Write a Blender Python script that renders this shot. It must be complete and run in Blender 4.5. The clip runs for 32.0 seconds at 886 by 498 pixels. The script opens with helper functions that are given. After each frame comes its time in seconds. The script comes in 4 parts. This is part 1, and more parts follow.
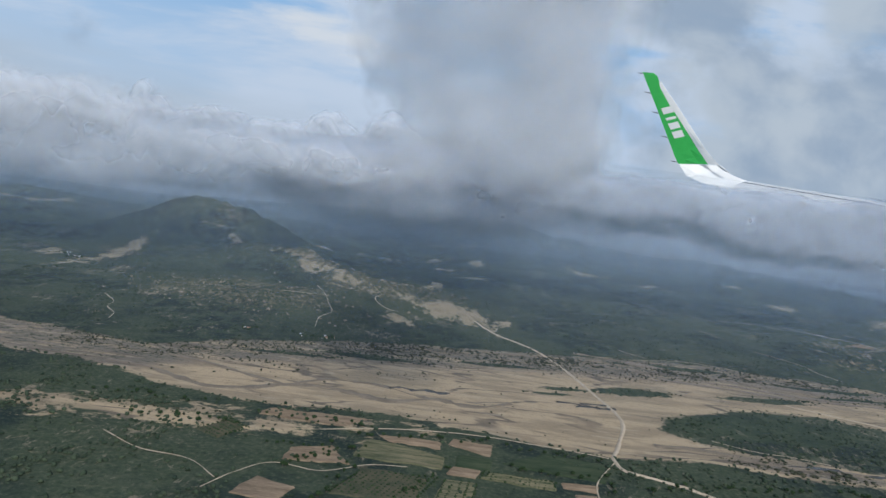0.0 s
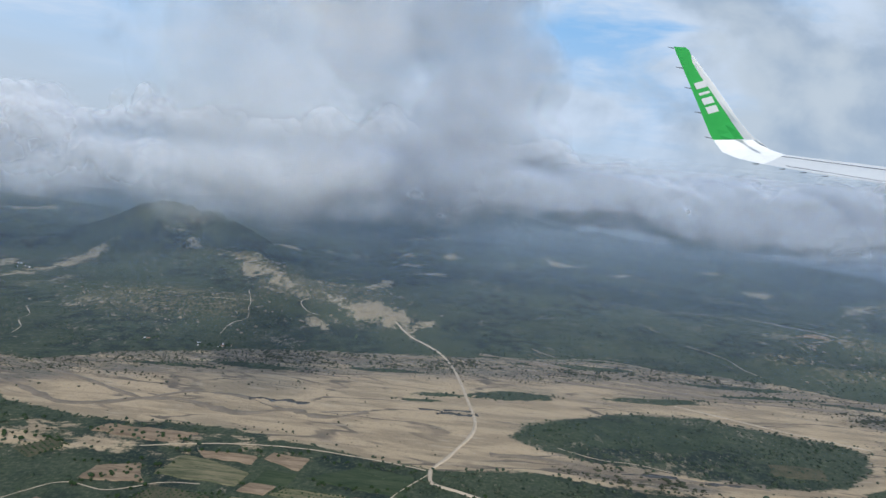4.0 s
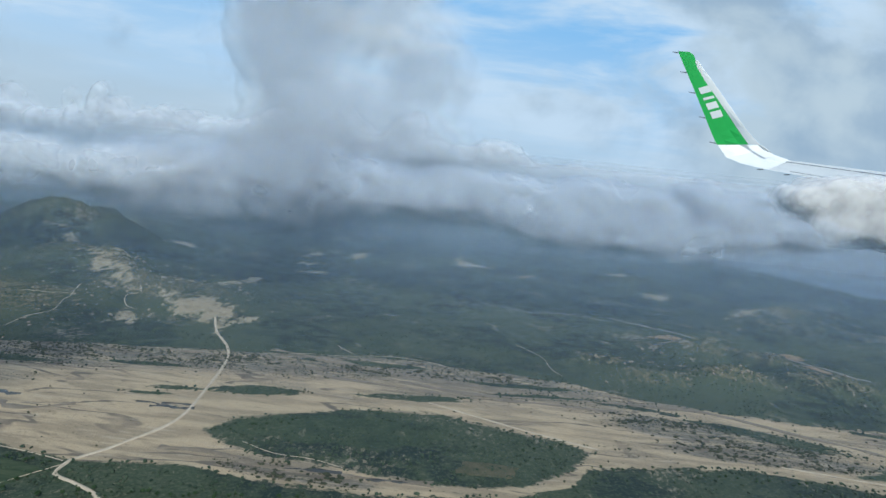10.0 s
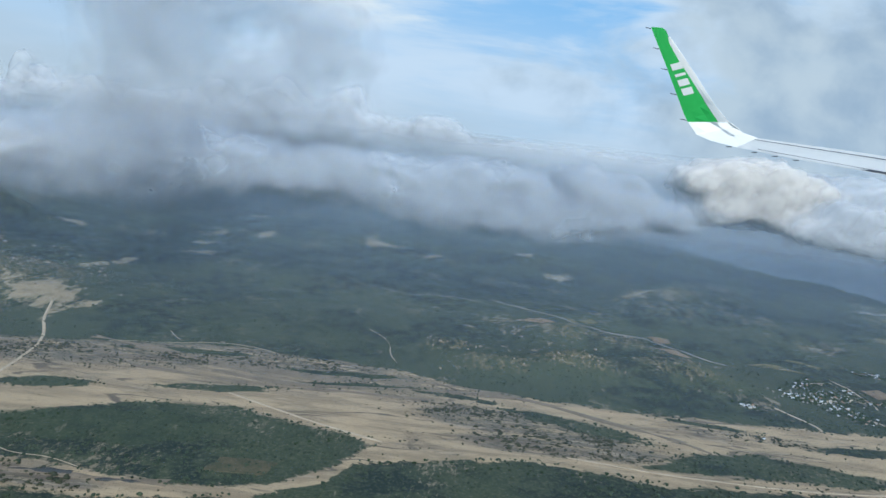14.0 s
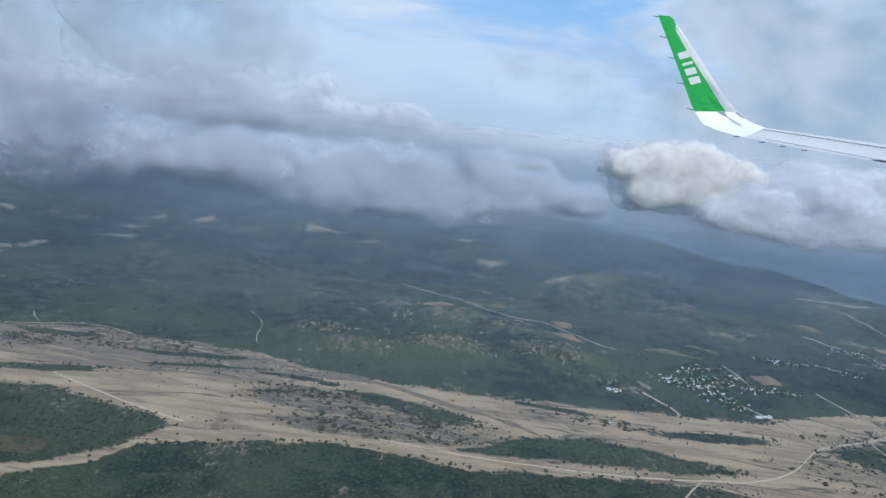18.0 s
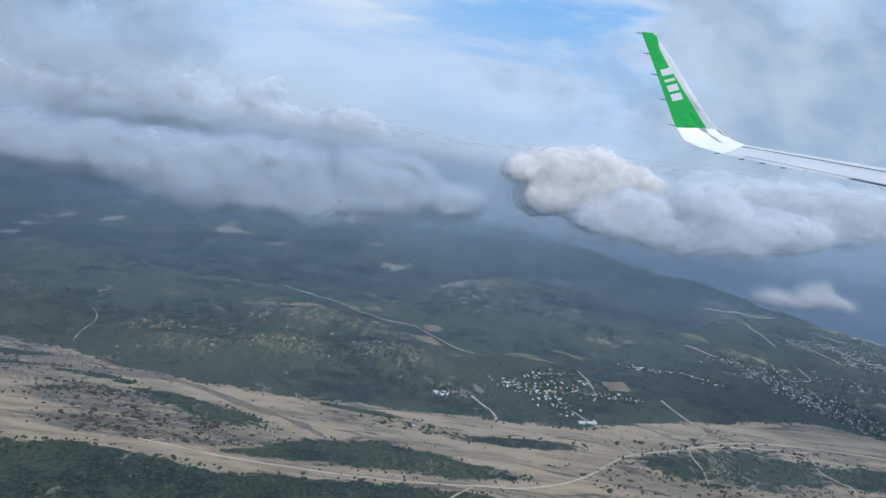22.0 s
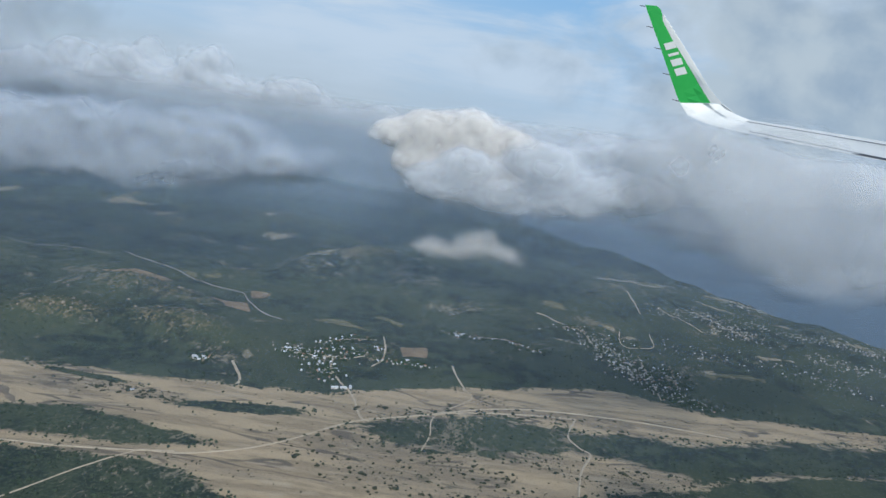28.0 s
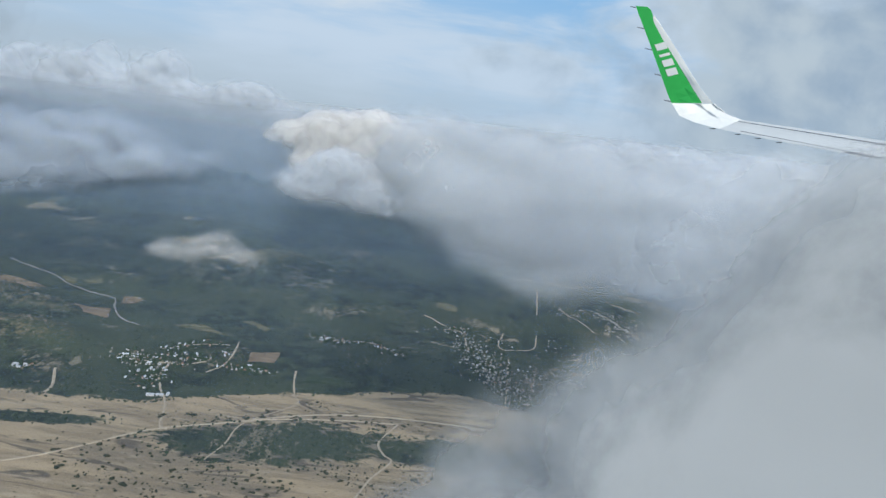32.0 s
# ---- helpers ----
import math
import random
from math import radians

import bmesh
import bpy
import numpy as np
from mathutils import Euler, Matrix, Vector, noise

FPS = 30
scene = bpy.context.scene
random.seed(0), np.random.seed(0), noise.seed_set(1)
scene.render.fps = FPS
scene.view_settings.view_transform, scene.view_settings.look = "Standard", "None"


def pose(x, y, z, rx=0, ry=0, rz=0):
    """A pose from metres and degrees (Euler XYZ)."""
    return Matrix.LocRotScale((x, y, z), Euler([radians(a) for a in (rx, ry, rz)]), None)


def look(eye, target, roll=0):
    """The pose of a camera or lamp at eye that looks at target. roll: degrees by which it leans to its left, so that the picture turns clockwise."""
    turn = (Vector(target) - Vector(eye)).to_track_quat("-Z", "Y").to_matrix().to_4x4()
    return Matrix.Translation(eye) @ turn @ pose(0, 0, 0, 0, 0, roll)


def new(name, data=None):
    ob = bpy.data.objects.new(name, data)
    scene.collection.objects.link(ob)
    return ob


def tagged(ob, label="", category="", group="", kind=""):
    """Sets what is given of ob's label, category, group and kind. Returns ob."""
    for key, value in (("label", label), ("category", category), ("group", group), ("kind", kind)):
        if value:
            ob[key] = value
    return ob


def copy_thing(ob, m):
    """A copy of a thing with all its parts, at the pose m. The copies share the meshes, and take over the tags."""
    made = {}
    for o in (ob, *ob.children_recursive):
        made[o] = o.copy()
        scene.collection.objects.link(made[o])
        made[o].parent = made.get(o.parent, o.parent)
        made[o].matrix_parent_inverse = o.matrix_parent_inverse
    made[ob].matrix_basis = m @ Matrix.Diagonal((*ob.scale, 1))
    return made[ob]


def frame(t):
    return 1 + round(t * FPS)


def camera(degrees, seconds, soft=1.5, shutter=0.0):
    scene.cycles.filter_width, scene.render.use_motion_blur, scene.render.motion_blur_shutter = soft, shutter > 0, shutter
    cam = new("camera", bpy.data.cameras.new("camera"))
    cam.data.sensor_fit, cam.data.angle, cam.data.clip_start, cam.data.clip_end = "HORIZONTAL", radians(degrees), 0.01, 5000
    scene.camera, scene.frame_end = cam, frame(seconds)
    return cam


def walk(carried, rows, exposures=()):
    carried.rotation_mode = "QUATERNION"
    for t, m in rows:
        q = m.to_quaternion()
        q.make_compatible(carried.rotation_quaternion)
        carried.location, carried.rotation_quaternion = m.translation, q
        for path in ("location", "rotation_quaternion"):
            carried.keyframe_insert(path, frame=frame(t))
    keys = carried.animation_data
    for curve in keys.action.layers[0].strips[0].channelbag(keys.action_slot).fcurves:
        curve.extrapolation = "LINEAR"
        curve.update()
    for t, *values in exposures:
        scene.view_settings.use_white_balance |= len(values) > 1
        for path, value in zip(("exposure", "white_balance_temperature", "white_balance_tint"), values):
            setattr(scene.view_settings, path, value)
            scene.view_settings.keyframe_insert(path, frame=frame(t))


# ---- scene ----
cam = camera(71.0, 32.0, soft=1.5)
METRES, EYE, TILT, LEAN, TURN = 300.0, 36.3, -5.1, -7.5, 0.0
ROWS = [
    (0.0, 0.0, 0.0, 0.0, 0.0, 0.0, -0.0),
    (0.5, 0.015, -0.0022, 0.0019, 0.43, 1.32, -0.77),
    (1.0, 0.0303, -0.002, 0.0029, 0.04, -0.79, 0.48),
    (1.5, 0.044, -0.0015, 0.0039, -0.47, -1.5, 1.26),
    (2.0, 0.0578, -0.0016, 0.0007, -0.12, -1.18, 0.55),
    (2.5, 0.0726, -0.0003, 0.0054, 2.05, -2.92, -0.15),
    (3.0, 0.0879, 0.0005, 0.0075, 2.39, -2.21, 0.38),
    (3.5, 0.1002, -0.0001, 0.0112, 2.83, -1.56, 1.44),
    (5.5, 0.1607, -0.0011, 0.0141, 3.82, -1.1, 1.59),
    (6.0, 0.1757, 0.0029, 0.0105, 3.3, -1.19, 1.77),
    (6.5, 0.1889, 0.0043, 0.0103, 3.22, -1.44, 1.65),
    (7.0, 0.2043, 0.0056, 0.0067, 3.28, -1.14, 1.24),
    (7.5, 0.2193, 0.0077, 0.0046, 3.1, -1.54, 1.44),
    (8.0, 0.235, 0.009, 0.0023, 3.4, -1.43, 1.77),
    (8.5, 0.2505, 0.0113, 0.0013, 4.17, -1.12, 1.88),
    (9.0, 0.2662, 0.0132, 0.001, 4.49, -1.52, 1.63),
    (9.5, 0.2819, 0.0158, 0.0018, 4.09, -2.0, 1.61),
    (10.0, 0.297, 0.0177, 0.0014, 4.09, -0.94, 1.23),
    (10.5, 0.3132, 0.0202, 0.0026, 3.73, -1.09, 1.16),
    (11.0, 0.3278, 0.0234, 0.0013, 3.09, -1.34, 1.34),
    (11.5, 0.3442, 0.0264, 0.0029, 3.12, -2.05, 1.36),
    (12.0, 0.3598, 0.0307, 0.0053, 2.67, -3.02, 1.57),
    (12.5, 0.3748, 0.0338, 0.0073, 1.96, -3.29, 2.3),
    (13.0, 0.3901, 0.0369, 0.0097, 2.0, -3.43, 1.31),
    (13.5, 0.4042, 0.0384, 0.0081, 1.86, -3.3, 0.93),
    (15.5, 0.4598, 0.0452, 0.0033, 2.5, -4.05, 0.76),
    (16.0, 0.4763, 0.0483, 0.007, 2.59, -4.46, 0.78),
    (16.5, 0.4918, 0.0497, 0.0019, 2.74, -4.13, 1.1),
    (17.0, 0.5074, 0.0516, -0.0014, 3.02, -3.91, 0.83),
    (17.5, 0.5229, 0.0537, -0.0033, 3.01, -3.84, 0.53),
    (18.0, 0.5396, 0.0564, -0.0055, 2.8, -4.16, 0.82),
    (18.5, 0.5544, 0.0581, -0.0061, 3.42, -3.34, 1.22),
    (19.0, 0.5722, 0.06, -0.0085, 3.38, -1.88, -0.23),
    (19.5, 0.5879, 0.0622, -0.0114, 2.84, -1.82, -0.23),
    (20.0, 0.6033, 0.0648, -0.0136, 2.15, -1.48, -0.84),
    (20.5, 0.6191, 0.0683, -0.0148, 1.9, -2.7, -1.05),
    (21.0, 0.6353, 0.0714, -0.0164, 1.72, -3.07, -0.84),
    (21.5, 0.651, 0.0736, -0.0177, 1.69, -2.96, -0.52),
    (22.0, 0.6669, 0.0765, -0.0184, 1.68, -3.17, -0.27),
    (22.5, 0.6827, 0.0787, -0.0204, 1.74, -3.18, -0.01),
    (23.0, 0.6989, 0.0809, -0.0232, 1.76, -2.88, 0.15),
    (23.5, 0.715, 0.0834, -0.0243, 1.78, -3.14, 0.24),
    (24.0, 0.7306, 0.087, -0.0241, 1.61, -3.64, 0.65),
    (24.5, 0.7461, 0.0898, -0.0247, 1.59, -3.87, 0.26),
    (26.5, 0.8076, 0.1009, -0.0327, 2.29, -4.42, 0.39),
    (27.0, 0.8226, 0.103, -0.0335, 2.28, -4.84, 0.21),
    (27.5, 0.8387, 0.1052, -0.035, 2.2, -4.95, 0.17),
    (28.0, 0.8551, 0.1074, -0.0354, 2.45, -5.13, 0.04),
    (28.5, 0.8708, 0.1095, -0.036, 2.3, -5.0, 0.1),
    (29.0, 0.8868, 0.1113, -0.036, 2.23, -4.76, 0.27),
    (29.5, 0.9024, 0.1136, -0.0355, 2.22, -4.84, 0.21),
    (30.0, 0.918, 0.116, -0.0356, 2.25, -5.36, -0.08),
    (30.5, 0.9343, 0.1178, -0.0355, 2.39, -5.06, -0.12),
    (31.0, 0.9509, 0.12, -0.0354, 2.26, -5.12, 0.19),
    (31.5, 0.9663, 0.1214, -0.0365, 2.14, -4.94, 0.68),
    (32.0, 0.9817, 0.1232, -0.0382, 2.28, -4.87, 0.64),
]
walk(cam, [(t, pose(0, 0, EYE, TILT, LEAN, TURN) @ pose(METRES * x, METRES * y, METRES * z, 90 + pitch, roll, yaw)) for t, x, y, z, yaw, pitch, roll in ROWS],
     [(0, -0.25, 6300, 10), (2, 0.02, 6300, 10), (6, -0.13, 6300, 8), (8, -0.1, 6100, 2), (12, -0.03, 5980, 2), (16, -0.03, 6000, 6), (19, -0.1, 5800, 9), (24, -0.14, 5760, 9), (27, -0.2, 6100, 6), (32, -0.16, 6300, 6)])

# One plan unit is K metres; plan x runs along the flight, plan y away from it over the valley, z is up from the river bed.
K = METRES / 450.0

# ---- light ----
SUN_EL, SUN_AZ = 40.0, 163.0   # degrees; azimuth clockwise from plan +y
world = bpy.data.worlds.new("sky")
scene.world = world
scene.cycles.transparent_max_bounces = 48
world.use_nodes = True
wn, wl = world.node_tree.nodes, world.node_tree.links
sky = wn.new("ShaderNodeTexSky")
sky.sky_type, sky.sun_disc = "NISHITA", False
sky.sun_elevation, sky.sun_rotation = radians(SUN_EL), radians(SUN_AZ)
wn["Background"].inputs["Strength"].default_value = 0.15
wl.new(sky.outputs["Color"], wn["Background"].inputs["Color"])
sun = new("sun", bpy.data.lights.new("sun", "SUN"))
sun.data.energy, sun.data.angle, sun.data.color = 2.5, radians(3.0), (1.0, 0.97, 0.92)
sa, se = radians(SUN_AZ), radians(SUN_EL)
sun.matrix_world = look((math.sin(sa) * math.cos(se) * 900, math.cos(sa) * math.cos(se) * 900, math.sin(se) * 900), (0, 0, 0))


# ---- materials ----
class Mat:
    """A node material with short calls for its nodes."""

    def __init__(self, name, rough=0.9):
        self.m = bpy.data.materials.new(name)
        self.m.use_nodes = True
        self.n, self.l = self.m.node_tree.nodes, self.m.node_tree.links
        self.b = self.n["Principled BSDF"]
        self.b.inputs["Roughness"].default_value = rough
        self.b.inputs["Specular IOR Level"].default_value = 0.2

    def put(self, value, socket):
        if isinstance(value, bpy.types.NodeSocket):
            self.l.new(value, socket)
        else:
            socket.default_value = (*value, 1) if isinstance(value, tuple) and len(value) == 3 and socket.type == "RGBA" else value

    def coords(self, scale=(1, 1, 1)):
        c, m = self.n.new("ShaderNodeTexCoord"), self.n.new("ShaderNodeMapping")
        m.inputs["Scale"].default_value = scale
        self.l.new(c.outputs["Object"], m.inputs["Vector"])
        return m.outputs[0]

    def noise(self, scale, detail=5, rough=0.55, vec=None, distort=0.0):
        t = self.n.new("ShaderNodeTexNoise")
        t.inputs["Scale"].default_value, t.inputs["Detail"].default_value = scale, detail
        t.inputs["Roughness"].default_value, t.inputs["Distortion"].default_value = rough, distort
        self.l.new(vec or self.coords(), t.inputs["Vector"])
        return t.outputs["Fac"]

    def attr(self, name):
        a = self.n.new("ShaderNodeAttribute")
        a.attribute_name = name
        return a.outputs["Fac"]

    def math(self, op, a, b=0.0, clamp=False):
        t = self.n.new("ShaderNodeMath")
        t.operation, t.use_clamp = op, clamp
        self.put(a, t.inputs[0]), self.put(b, t.inputs[1])
        return t.outputs[0]

    def ramp(self, v, lo, hi, a=0.0, b=1.0):
        t = self.n.new("ShaderNodeMapRange")
        t.interpolation_type = "SMOOTHSTEP"
        for s, x in zip(t.inputs, (v, lo, hi, a, b)):
            self.put(x, s)
        return t.outputs[0]

    def mix(self, f, a, b, kind="MIX"):
        t = self.n.new("ShaderNodeMix")
        t.data_type, t.blend_type = "RGBA", kind
        self.put(f, t.inputs[0]), self.put(a, t.inputs[6]), self.put(b, t.inputs[7])
        return t.outputs[2]

    def colour(self, v):
        self.put(v, self.b.inputs["Base Color"])
        return self

    def bump(self, v, dist=0.3, strength=0.5):
        t = self.n.new("ShaderNodeBump")
        t.inputs["Distance"].default_value, t.inputs["Strength"].default_value = dist, strength
        self.l.new(v, t.inputs["Height"])
        self.l.new(t.outputs[0], self.b.inputs["Normal"])
        return self

    def random(self, island=False):
        if island:
            return self.n.new("ShaderNodeNewGeometry").outputs["Random Per Island"]
        return self.n.new("ShaderNodeObjectInfo").outputs["Random"]


def plain(name, a, b, scale=1.0, rough=0.9, per=None, bump=0.0, along=(1, 1, 1)):
    """Two tones mixed by a coarse and a fine noise, and by a random value for each piece."""
    m = Mat(name, rough)
    f = m.math("ADD", m.math("MULTIPLY", m.noise(scale, vec=m.coords(along)), 0.6), m.math("MULTIPLY", m.noise(scale * 7, vec=m.coords(along)), 0.4))
    f = m.ramp(f, 0.32, 0.68)
    if per:
        f = m.math("ADD", m.math("MULTIPLY", f, 0.5), m.math("MULTIPLY", m.random(per == "island"), 0.5))
    m.colour(m.mix(f, a, b))
    if bump:
        m.bump(m.noise(scale * 6), bump)
    return m.m


def ground_material():
    m = Mat("valley_ground", 0.95)
    flow = m.coords((0.30, 1.7, 1))
    big, mid, fine = m.noise(0.035, 4), m.noise(0.22, 5), m.noise(1.5, 5, 0.65)
    # scrub: dark thorn forest with olive openings and pale earth showing through
    scrub = m.mix(m.ramp(big, 0.42, 0.58), (0.022, 0.038, 0.031), (0.060, 0.080, 0.046))
    scrub = m.mix(m.ramp(mid, 0.44, 0.66), scrub, (0.068, 0.086, 0.052))
    scrub = m.mix(m.math("MULTIPLY", m.ramp(fine, 0.50, 0.72), 0.8), scrub, (0.125, 0.13, 0.082))
    scrub = m.mix(m.math("MULTIPLY", m.ramp(fine, 0.52, 0.30), 0.7), scrub, (0.020, 0.034, 0.023))
    fleck = m.math("ADD", m.noise(0.9, 9, 0.80, m.coords((1.0, 0.5, 1))), m.math("MULTIPLY", m.math("SUBTRACT", m.noise(0.045, 4, 0.6), 0.5), 0.75))
    pale = m.ramp(fleck, 0.62, 0.69)
    scrub = m.mix(m.math("MULTIPLY", pale, 0.85), scrub, m.mix(fine, (0.20, 0.165, 0.11), (0.33, 0.28, 0.20)))
    gully = m.math("ABSOLUTE", m.math("SUBTRACT", m.noise(0.05, 5, 0.6, None, 0.8), 0.5))
    gully = m.math("MULTIPLY", m.ramp(gully, 0.0055, 0.0015), m.ramp(m.noise(0.09, 4, 0.6), 0.56, 0.64))
    scrub = m.mix(m.math("MULTIPLY", gully, 0.7), scrub, (0.27, 0.225, 0.15))
    blotch = m.math("ADD", m.noise(0.30, 8, 0.72, m.coords((0.8, 0.5, 1)), 0.5), m.math("MULTIPLY", m.math("SUBTRACT", m.noise(0.022, 3, 0.5), 0.5), 0.5))
    scrub = m.mix(m.math("MULTIPLY", m.ramp(blotch, 0.63, 0.70), 0.75), scrub, m.mix(fine, (0.22, 0.185, 0.125), (0.36, 0.305, 0.215)))
    # rock: granite outcrops between the bushes
    rock = m.math("MULTIPLY", m.ramp(m.math("ADD", m.noise(0.8, 9, 0.82, m.coords((1, 0.6, 1))), m.math("MULTIPLY", m.attr("rock"), 0.13)), 0.62, 0.69), m.attr("rock"))
    scrub = m.mix(rock, scrub, m.mix(fine, (0.13, 0.115, 0.068), (0.245, 0.205, 0.125)))
    # sand: pale braids, grey gravel, brown damp sand and low scrub in streaks along the flow
    streak, streak2 = m.noise(0.16, 6, 0.6, flow, 0.4), m.noise(0.5, 6, 0.7, flow)
    sand = m.mix(m.ramp(streak, 0.44, 0.56), (0.49, 0.375, 0.235), (0.345, 0.268, 0.172))
    sand = m.mix(m.math("MULTIPLY", m.ramp(streak2, 0.5, 0.68), 0.7), sand, (0.48, 0.378, 0.25))
    # grey gravel, its tone deepened to carry cloud shade by the far bank
    grey = m.math("MULTIPLY", m.ramp(m.attr("gravel"), 0.1, 1.0), m.ramp(m.noise(0.3, 7, 0.7, flow), 0.34, 0.54))
    sand = m.mix(m.math("MULTIPLY", grey, 0.85), sand, (0.165, 0.15, 0.125))
    tuft = m.math("ADD", m.math("MULTIPLY", m.attr("gravel"), 0.09), m.noise(1.3, 6, 0.75, m.coords((0.6, 1.1, 1))))
    sand = m.mix(m.ramp(tuft, 0.63, 0.70), sand, (0.055, 0.065, 0.038))
    sand = m.mix(m.math("MULTIPLY", m.ramp(fine, 0.46, 0.32), 0.35), sand, (0.19, 0.155, 0.105))
    braid = m.math("ABSOLUTE", m.math("SUBTRACT", m.noise(0.07, 3, 0.5, m.coords((0.32, 1.5, 1)), 0.6), 0.5))
    sand = m.mix(m.math("MULTIPLY", m.ramp(braid, 0.022, 0.008), m.ramp(m.noise(0.05, 3), 0.42, 0.55)), sand, (0.17, 0.14, 0.105))
    thin = m.noise(0.42, 9, 0.74, m.coords((0.34, 1.3, 1)), 0.5)
    rows = m.math("ADD", thin, m.math("MULTIPLY", m.attr("gravel"), 0.055))
    sand = m.mix(m.math("MULTIPLY", m.ramp(rows, 0.60, 0.67), 0.65), sand, m.mix(fine, (0.06, 0.065, 0.045), (0.15, 0.13, 0.09)))
    sand = m.mix(m.math("MULTIPLY", m.ramp(m.noise(0.40, 8, 0.66, m.coords((0.26, 1.5, 1)), 0.5), 0.56, 0.66), 0.5), sand, (0.52, 0.425, 0.30))
    # the bank between them is ragged at several sizes
    edge = m.math("ADD", m.attr("sand"), m.math("MULTIPLY", m.math("SUBTRACT", m.noise(0.24, 9, 0.76, m.coords((0.6, 1.1, 1)), 0.4), 0.5), 13.0))
    land = m.mix(m.ramp(edge, -0.5, 0.6), scrub, sand)
    bare = m.ramp(m.math("ADD", m.attr("bare"), m.math("MULTIPLY", m.math("SUBTRACT", m.noise(0.16, 10, 0.8, m.coords((0.9, 0.45, 1))), 0.5), 7.0)), 0.40, 0.75)
    bed = m.mix(fine, (0.27, 0.225, 0.15), (0.40, 0.335, 0.225))
    bed = m.mix(m.math("MULTIPLY", m.ramp(m.noise(0.3, 9, 0.7), 0.50, 0.66), 0.75), bed, (0.16, 0.125, 0.075))
    land = m.mix(bare, land, bed)
    grass = m.ramp(m.math("ADD", m.attr("meadow"), m.math("MULTIPLY", m.math("SUBTRACT", mid, 0.5), 1.2)), 0.4, 0.7)
    land = m.mix(m.math("MULTIPLY", grass, 0.55), land, m.mix(fine, (0.040, 0.066, 0.032), (0.072, 0.092, 0.05)))
    m.colour(land)
    m.bump(m.math("ADD", fine, mid), 0.5, 0.6)
    return m.m


GROUND = ground_material()
BUSH = plain("bush_leaves", (0.018, 0.036, 0.022), (0.080, 0.104, 0.062), 0.8, 0.9, "island")
DRYBUSH = plain("dry_bush_leaves", (0.026, 0.036, 0.021), (0.085, 0.085, 0.05), 0.8, 0.9, "island")
LEAF = plain("tree_leaves", (0.014, 0.032, 0.012), (0.045, 0.075, 0.028), 1.2, 0.85, "island")
BARK = plain("bark", (0.10, 0.07, 0.05), (0.17, 0.13, 0.10), 3.0)
GRANITE = plain("granite", (0.20, 0.165, 0.12), (0.36, 0.30, 0.22), 0.9, 0.95, "island")
TRACK = plain("dirt_track", (0.45, 0.365, 0.26), (0.58, 0.48, 0.35), 0.5, 0.95)
DAMP = plain("damp_sand", (0.17, 0.135, 0.095), (0.27, 0.215, 0.15), 0.3, 0.6)
ASPHALT = plain("grey_road", (0.26, 0.24, 0.21), (0.36, 0.33, 0.29), 0.5, 0.9)
PLOUGHED = plain("ploughed_soil", (0.15, 0.108, 0.07), (0.335, 0.25, 0.165), 0.5, 0.95, along=(0.25, 1.6, 1))
STUBBLE = plain("stubble", (0.055, 0.072, 0.036), (0.25, 0.215, 0.125), 0.5, 0.95, along=(0.2, 1.8, 1))
CROP = plain("green_crop", (0.026, 0.048, 0.024), (0.075, 0.092, 0.05), 0.45, 0.95, along=(0.25, 1.6, 1))
ORCHARD = plain("orchard_soil", (0.055, 0.065, 0.038), (0.12, 0.105, 0.065), 0.4, 0.95)
WHITEWASH = plain("whitewashed_wall", (0.52, 0.49, 0.44), (0.78, 0.75, 0.69), 1.0, 0.85, "object")
OCHRE = plain("ochre_wall", (0.40, 0.29, 0.19), (0.62, 0.52, 0.40), 1.0, 0.85, "object")
CONCRETE = plain("concrete_roof", (0.42, 0.40, 0.37), (0.72, 0.70, 0.67), 1.0, 0.9, "object")
TILE = plain("clay_tile_roof", (0.28, 0.13, 0.08), (0.42, 0.24, 0.16), 2.0, 0.85, "object")
TIN = plain("sheet_metal_roof", (0.50, 0.52, 0.54), (0.75, 0.77, 0.79), 1.0, 0.5, "object")
GLASSDARK = plain("dark_opening", (0.03, 0.035, 0.04), (0.07, 0.075, 0.08), 2.0, 0.3)
WINGGREEN = plain("green_wing_paint", (0.045, 0.42, 0.085), (0.055, 0.47, 0.10), 0.004, 0.35)
WINGWHITE = plain("white_wing_paint", (0.76, 0.77, 0.75), (0.82, 0.83, 0.81), 0.003, 0.35)
WINGGREY = plain("grey_wing_skin", (0.58, 0.60, 0.61), (0.64, 0.66, 0.66), 0.003, 0.4)
WINGDARK = plain("dark_seal", (0.10, 0.11, 0.13), (0.16, 0.17, 0.19), 0.01, 0.6)


def water_material():
    m = Mat("sea_water", 0.35)
    m.colour(m.mix(m.noise(0.01), (0.05, 0.09, 0.14), (0.075, 0.12, 0.18)))
    m.bump(m.noise(0.5), 0.2, 0.3)
    return m.m


SEA = water_material()
POOL = Mat("still_water", 0.25)
POOL.colour(POOL.mix(POOL.noise(0.3), (0.05, 0.055, 0.055), (0.10, 0.095, 0.085)))
POOL = POOL.m


